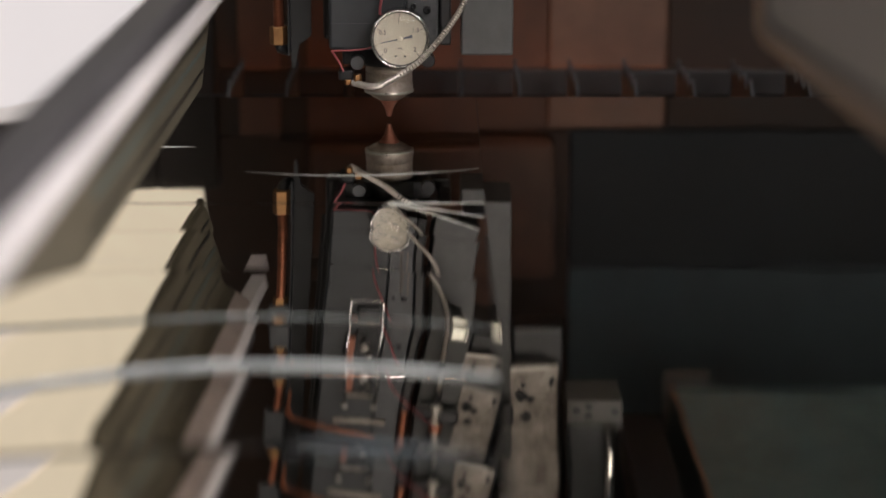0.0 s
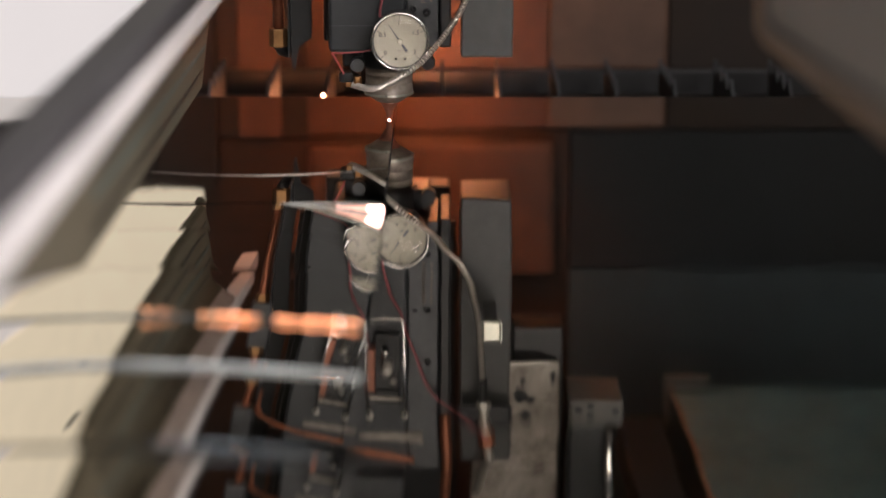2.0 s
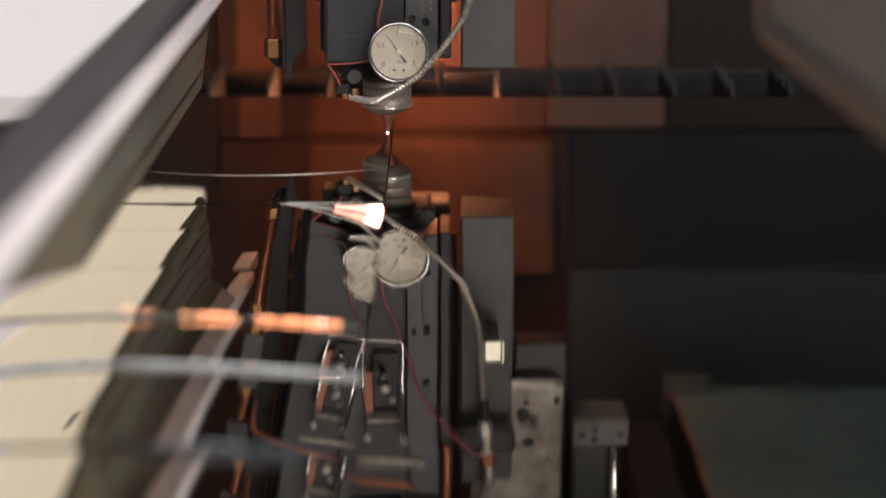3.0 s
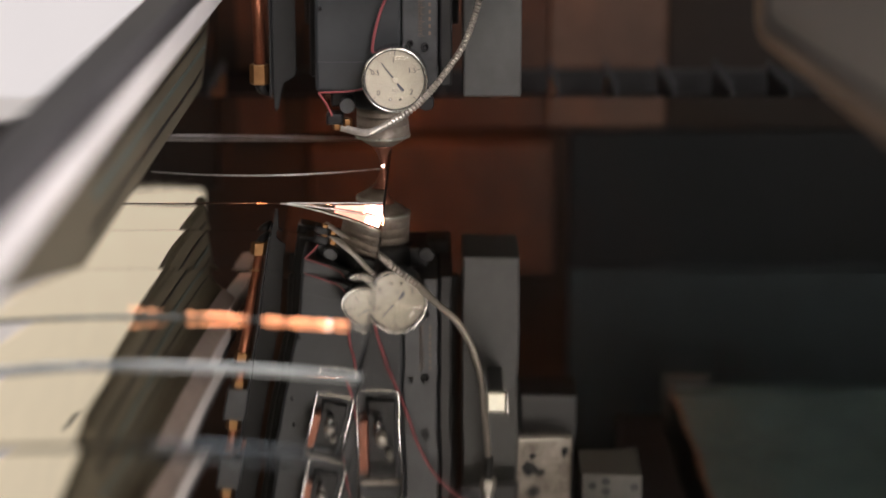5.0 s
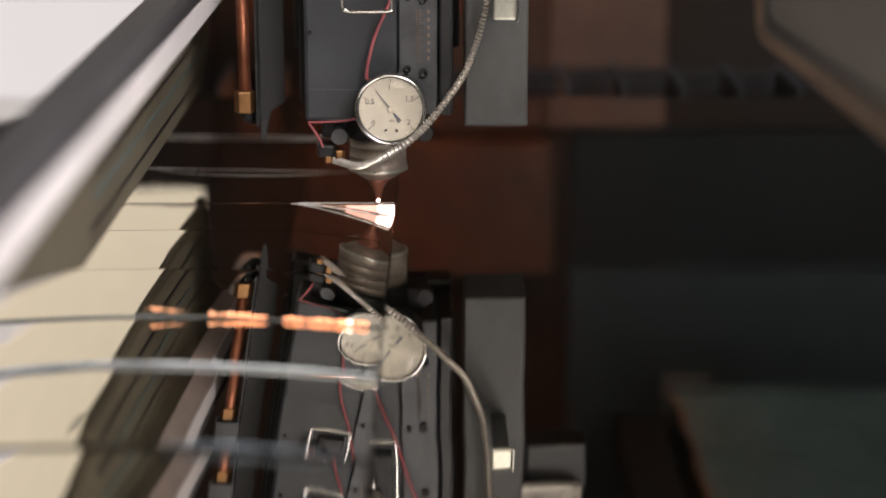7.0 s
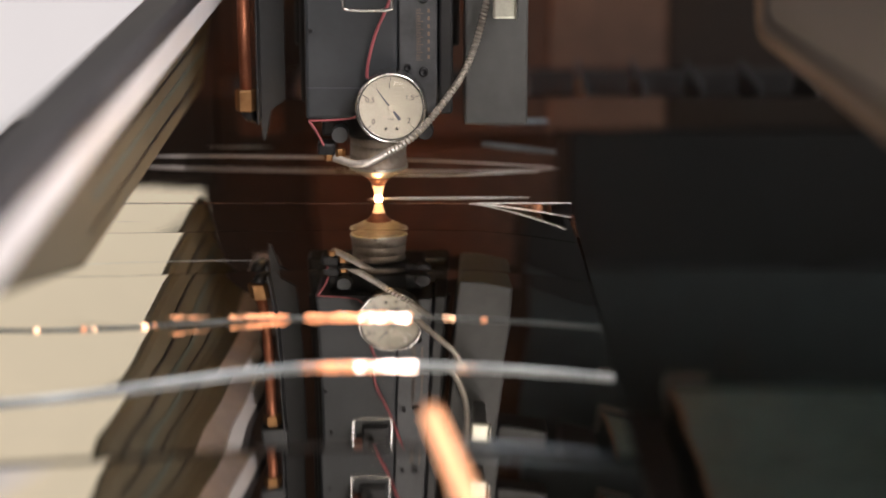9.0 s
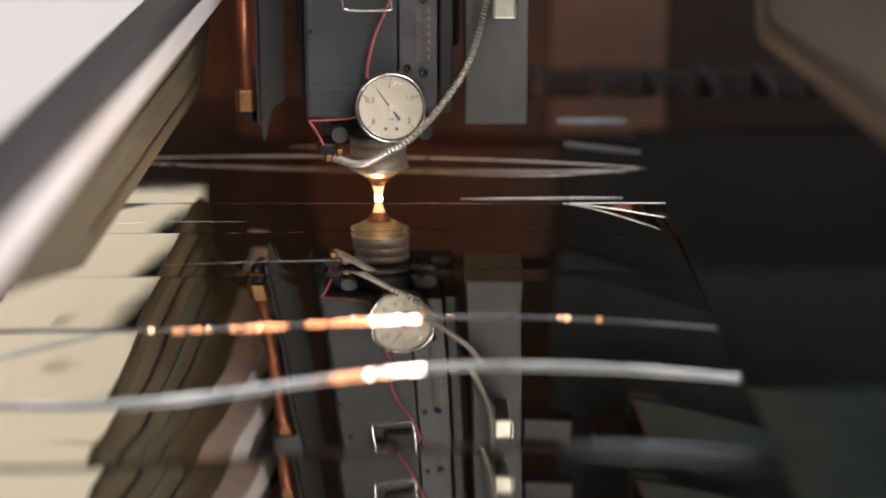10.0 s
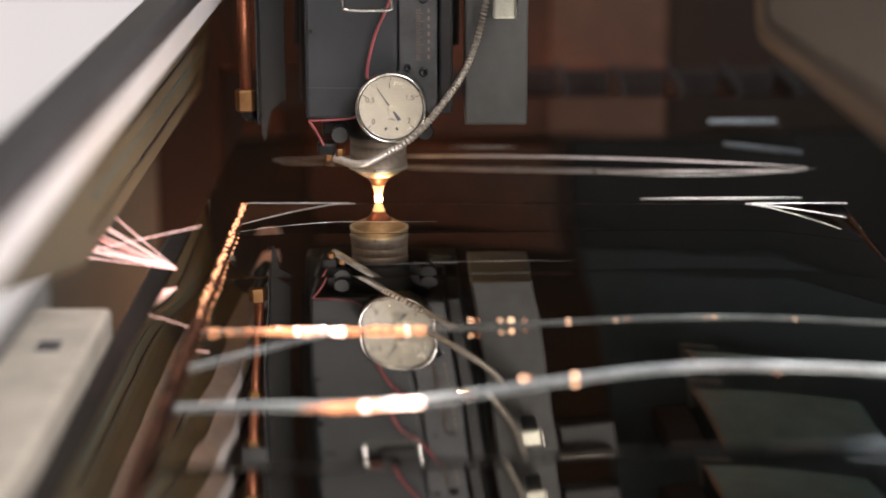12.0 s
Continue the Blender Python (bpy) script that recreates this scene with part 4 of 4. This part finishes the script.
# ---------------------------------------------------------------- what moves
SHEET_X = [(0.0, 0.0306), (0.7, 0.0306), (1.0, 0.0235), (1.5, -0.0066), (1.85, -0.0340), (2.05, -0.0438), (4.0, -0.0438), (6.8, -0.0438), (7.0, -0.0355),
           (7.2, -0.0227), (8.0, 0.0293), (8.8, 0.0810), (9.5, 0.1285), (10.5, 0.1967), (11.25, 0.2463), (12.0, 0.2958)]


def sheet_at(t):
    for (t0, x0), (t1, x1) in zip(SHEET_X, SHEET_X[1:]):
        if t <= t1:
            return x0 + (x1 - x0) * (t - t0) / (t1 - t0)
    return SHEET_X[-1][1]


def motions():
    rows = [(t, pose(x, 0, 0)) for t, x in SHEET_X]
    walk(SHEET, rows)
    walk(BED, rows)
    ys = [(0.0, 1.769, 0.002), (0.4, 1.769, 0.0), (2.1, 1.769, 0.0), (2.5, 1.743, 0.0), (3.0, 1.711, 0.0), (5.0, 1.577, 0.0), (5.5, 1.544, 0.0), (6.0, 1.510, 0.0),
          (6.5, 1.479, 0.0), (6.9, 1.457, 0.0), (7.2, 1.457, 0.0), (8.8, 1.463, 0.0), (12.0, 1.463, 0.0)]
    walk(HEAD, [(t, pose(-0.0475, y, z)) for t, y, z in ys])
    at = NEEDLE_PART.location.copy()
    walk(NEEDLE_PART, [(t, pose(*at, 0, a, 0)) for t, a in ((0.0, -102), (0.5, -100), (0.8, -70), (1.1, -36), (2.0, -34), (6.0, -38), (12.0, -35))])
    # freed edges spring up once the head has cut past them
    for ob, up in zip(LOOSE, (8.3, 5.2, 7.8, 7.8, 8.6, 4.7)):
        end = [(12.0, 0.0005)] if ob is not LOOSE[-1] else [(7.4, 0.0005), (8.4, -0.014), (12.0, -0.014)]
        walk(ob, [(t, pose(0, 0, z)) for t, z in [(0.0, -0.014), (up - 0.6, -0.014), (up, 0.0005)] + end])
    # arc: drawn up into the nozzle while the beam is off
    walk(BEAD, [(0.0, pose(0, 0, 0.010)), (0.85, pose(0, 0, 0.010)), (1.0, pose(0, 0, 0.0)), (12.0, pose(0, 0, 0.0))])
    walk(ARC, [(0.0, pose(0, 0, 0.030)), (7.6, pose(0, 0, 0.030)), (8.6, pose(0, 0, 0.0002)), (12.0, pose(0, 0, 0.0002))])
    # spatter follows the seams under the head
    def on_seam(t, x, y):
        u = max(-W, min(-0.001, x - sheet_at(t)))
        a, b = max(-W, u - 0.03), min(-0.001, u + 0.03)
        lean = math.degrees(math.atan2(seam(a, y) - seam(b, y), b - a))
        turn = math.degrees(math.atan2(bent(b, y) - bent(a, y), b - a))
        return pose(x, bent(u, y), seam(u, y) + 0.0010, 0, lean, turn)

    far, near = 1.1485, 1.0550
    rows = [(0.0, pose(-0.09, 1.80, -0.25)), (0.8, pose(-0.09, 1.80, -0.25))]
    rows += [(t, on_seam(t, x, far)) for t, x in ((1.0, -0.070), (1.5, -0.068), (2.5, -0.090), (5.5, -0.084), (6.5, -0.078), (7.2, -0.072), (8.0, -0.068), (8.8, -0.062), (9.5, -0.060), (10.5, -0.062), (11.0, -0.034), (11.5, -0.055), (12.0, -0.040))]
    walk(SEAM_A, rows)
    rows = [(0.0, pose(-0.09, 1.80, -0.25)), (7.4, pose(-0.09, 1.80, -0.25))]
    rows += [(t, on_seam(t, x, far)) for t, x in ((8.4, -0.044), (9.0, -0.042), (9.5, -0.046), (10.0, -0.036), (10.5, -0.060), (11.0, -0.026), (11.5, -0.055), (12.0, -0.080))]
    walk(SEAM_F, rows)
    rows = [(0.0, pose(-0.06, 1.80, -0.25)), (7.6, pose(-0.06, 1.80, -0.25))]
    rows += [(t, on_seam(t, x, near)) for t, x in ((8.6, -0.042), (9.0, -0.040), (9.5, -0.046), (10.0, -0.035), (10.5, -0.053), (11.0, -0.018), (11.5, -0.055), (12.0, -0.036))]
    walk(SEAM_B, rows)
    rows = [(0.0, pose(-0.05, 1.80, -0.25)), (9.9, pose(-0.05, 1.80, -0.25))]
    rows += [(t, pose(x, far + 0.001, z)) for t, x, z in ((10.3, -0.047, 0.0010), (10.5, -0.045, 0.0015), (11.0, -0.028, 0.0015), (11.5, -0.030, 0.0005), (12.0, -0.020, 0.0))]
    walk(SEAM_C, rows)
    rows = [(0.0, pose(-0.04, 1.80, -0.25)), (7.9, pose(-0.04, 1.80, -0.25))]
    rows += [(t, pose(x, far + 0.001, z)) for t, x, z in ((8.7, -0.085, 0.0014), (9.5, -0.042, 0.0014), (10.0, -0.010, 0.0014), (10.4, -0.015, -0.002), (10.8, -0.010, -0.2), (12.0, -0.010, -0.2))]
    walk(SEAM_D, rows)
    rows = [(0.0, pose(0.02, 1.80, -0.25)), (9.9, pose(0.02, 1.80, -0.25))]
    rows += [(t, pose(x, near - 0.001 - 0.01 * (t > 10.7), z)) for t, x, z in ((10.4, 0.018, 0.0025), (10.5, 0.020, 0.0025), (11.0, 0.036, 0.003), (11.5, 0.046, 0.001), (12.0, 0.043, 0.001))]
    walk(SEAM_E, rows)
    walk(COMET, [(t, pose(x, y, z)) for t, x, y, z in ((0.0, 0.0, 1.0, -0.22), (8.7, 0.0, 1.0, -0.22), (8.93, -0.0129, 0.8801, 0.042), (9.0, -0.0049, 0.8801, 0.034), (9.07, 0.0011, 0.8501, -0.02), (9.3, 0.06, 0.9, -0.22), (12.0, 0.06, 0.9, -0.22))])
    walk(KERF, [(t, pose(sheet_at(t), 0, z)) for t, z in ((0.0, -0.05), (0.9, -0.05), (1.2, -0.006), (1.5, 0.0), (1.85, 0.0), (2.05, 0.0), (6.8, 0.0), (7.0, 0.0), (7.2, 0.0), (8.0, -0.03), (8.8, -0.06), (12.0, -0.06))])
    walk(SHOWER, [(t, pose(0, 0, z)) for t, z in ((0.0, -0.40), (0.65, -0.40), (0.95, -0.02), (1.25, -0.005), (2.4, 0.0), (3.2, -0.01), (4.0, -0.075), (5.0, -0.105), (6.5, -0.120), (8.0, -0.140), (9.8, -0.145), (11.0, -0.27), (12.0, -0.30))])
    walk(FLY, [(t, pose(x, 0, z)) for t, x, z in ((0.0, 0, -0.22), (2.2, 0, -0.22), (2.4, 0.0, -0.02), (2.5, 0, 0.0), (2.6, 0.0, -0.01), (2.9, -0.05, -0.20), (12.0, -0.05, -0.22))])
    walk(BURST, [(t, pose(x, y, z)) for t, x, y, z in ((0.0, 0.02, 1.47, -0.2), (9.2, 0.02, 1.47, -0.2), (9.42, 0.060, 1.463, -0.004), (9.5, 0.080, 1.463, 0.001), (9.58, 0.12, 1.46, 0.004), (9.8, 0.60, 1.40, -0.2), (12.0, 0.60, 1.40, -0.2))])
    walk(FAN, [(t, pose(x, 1.24, z)) for t, x, z in ((0.0, -0.16, -0.2), (11.6, -0.16, -0.2), (11.85, -0.168, -0.02), (12.0, -0.168, 0.006))])
    walk(STREAK, [(t, pose(x, 1.2131, z)) for t, x, z in ((0.0, 0.20, -0.2), (10.7, 0.20, -0.2), (10.92, 0.2202, -0.010), (11.0, 0.2402, -0.0035), (11.08, 0.2602, -0.010), (11.4, 0.60, -0.2), (12.0, 0.60, -0.2))])
    walk(RIM, [(t, pose(x, 0, z)) for t, x, z in ((0.0, -0.41, -0.4), (11.6, sheet_at(11.6) - 0.4412, -0.4), (11.85, sheet_at(11.85) - 0.4412, -0.01), (12.0, sheet_at(12.0) - 0.4412, 0.0))])


motions()
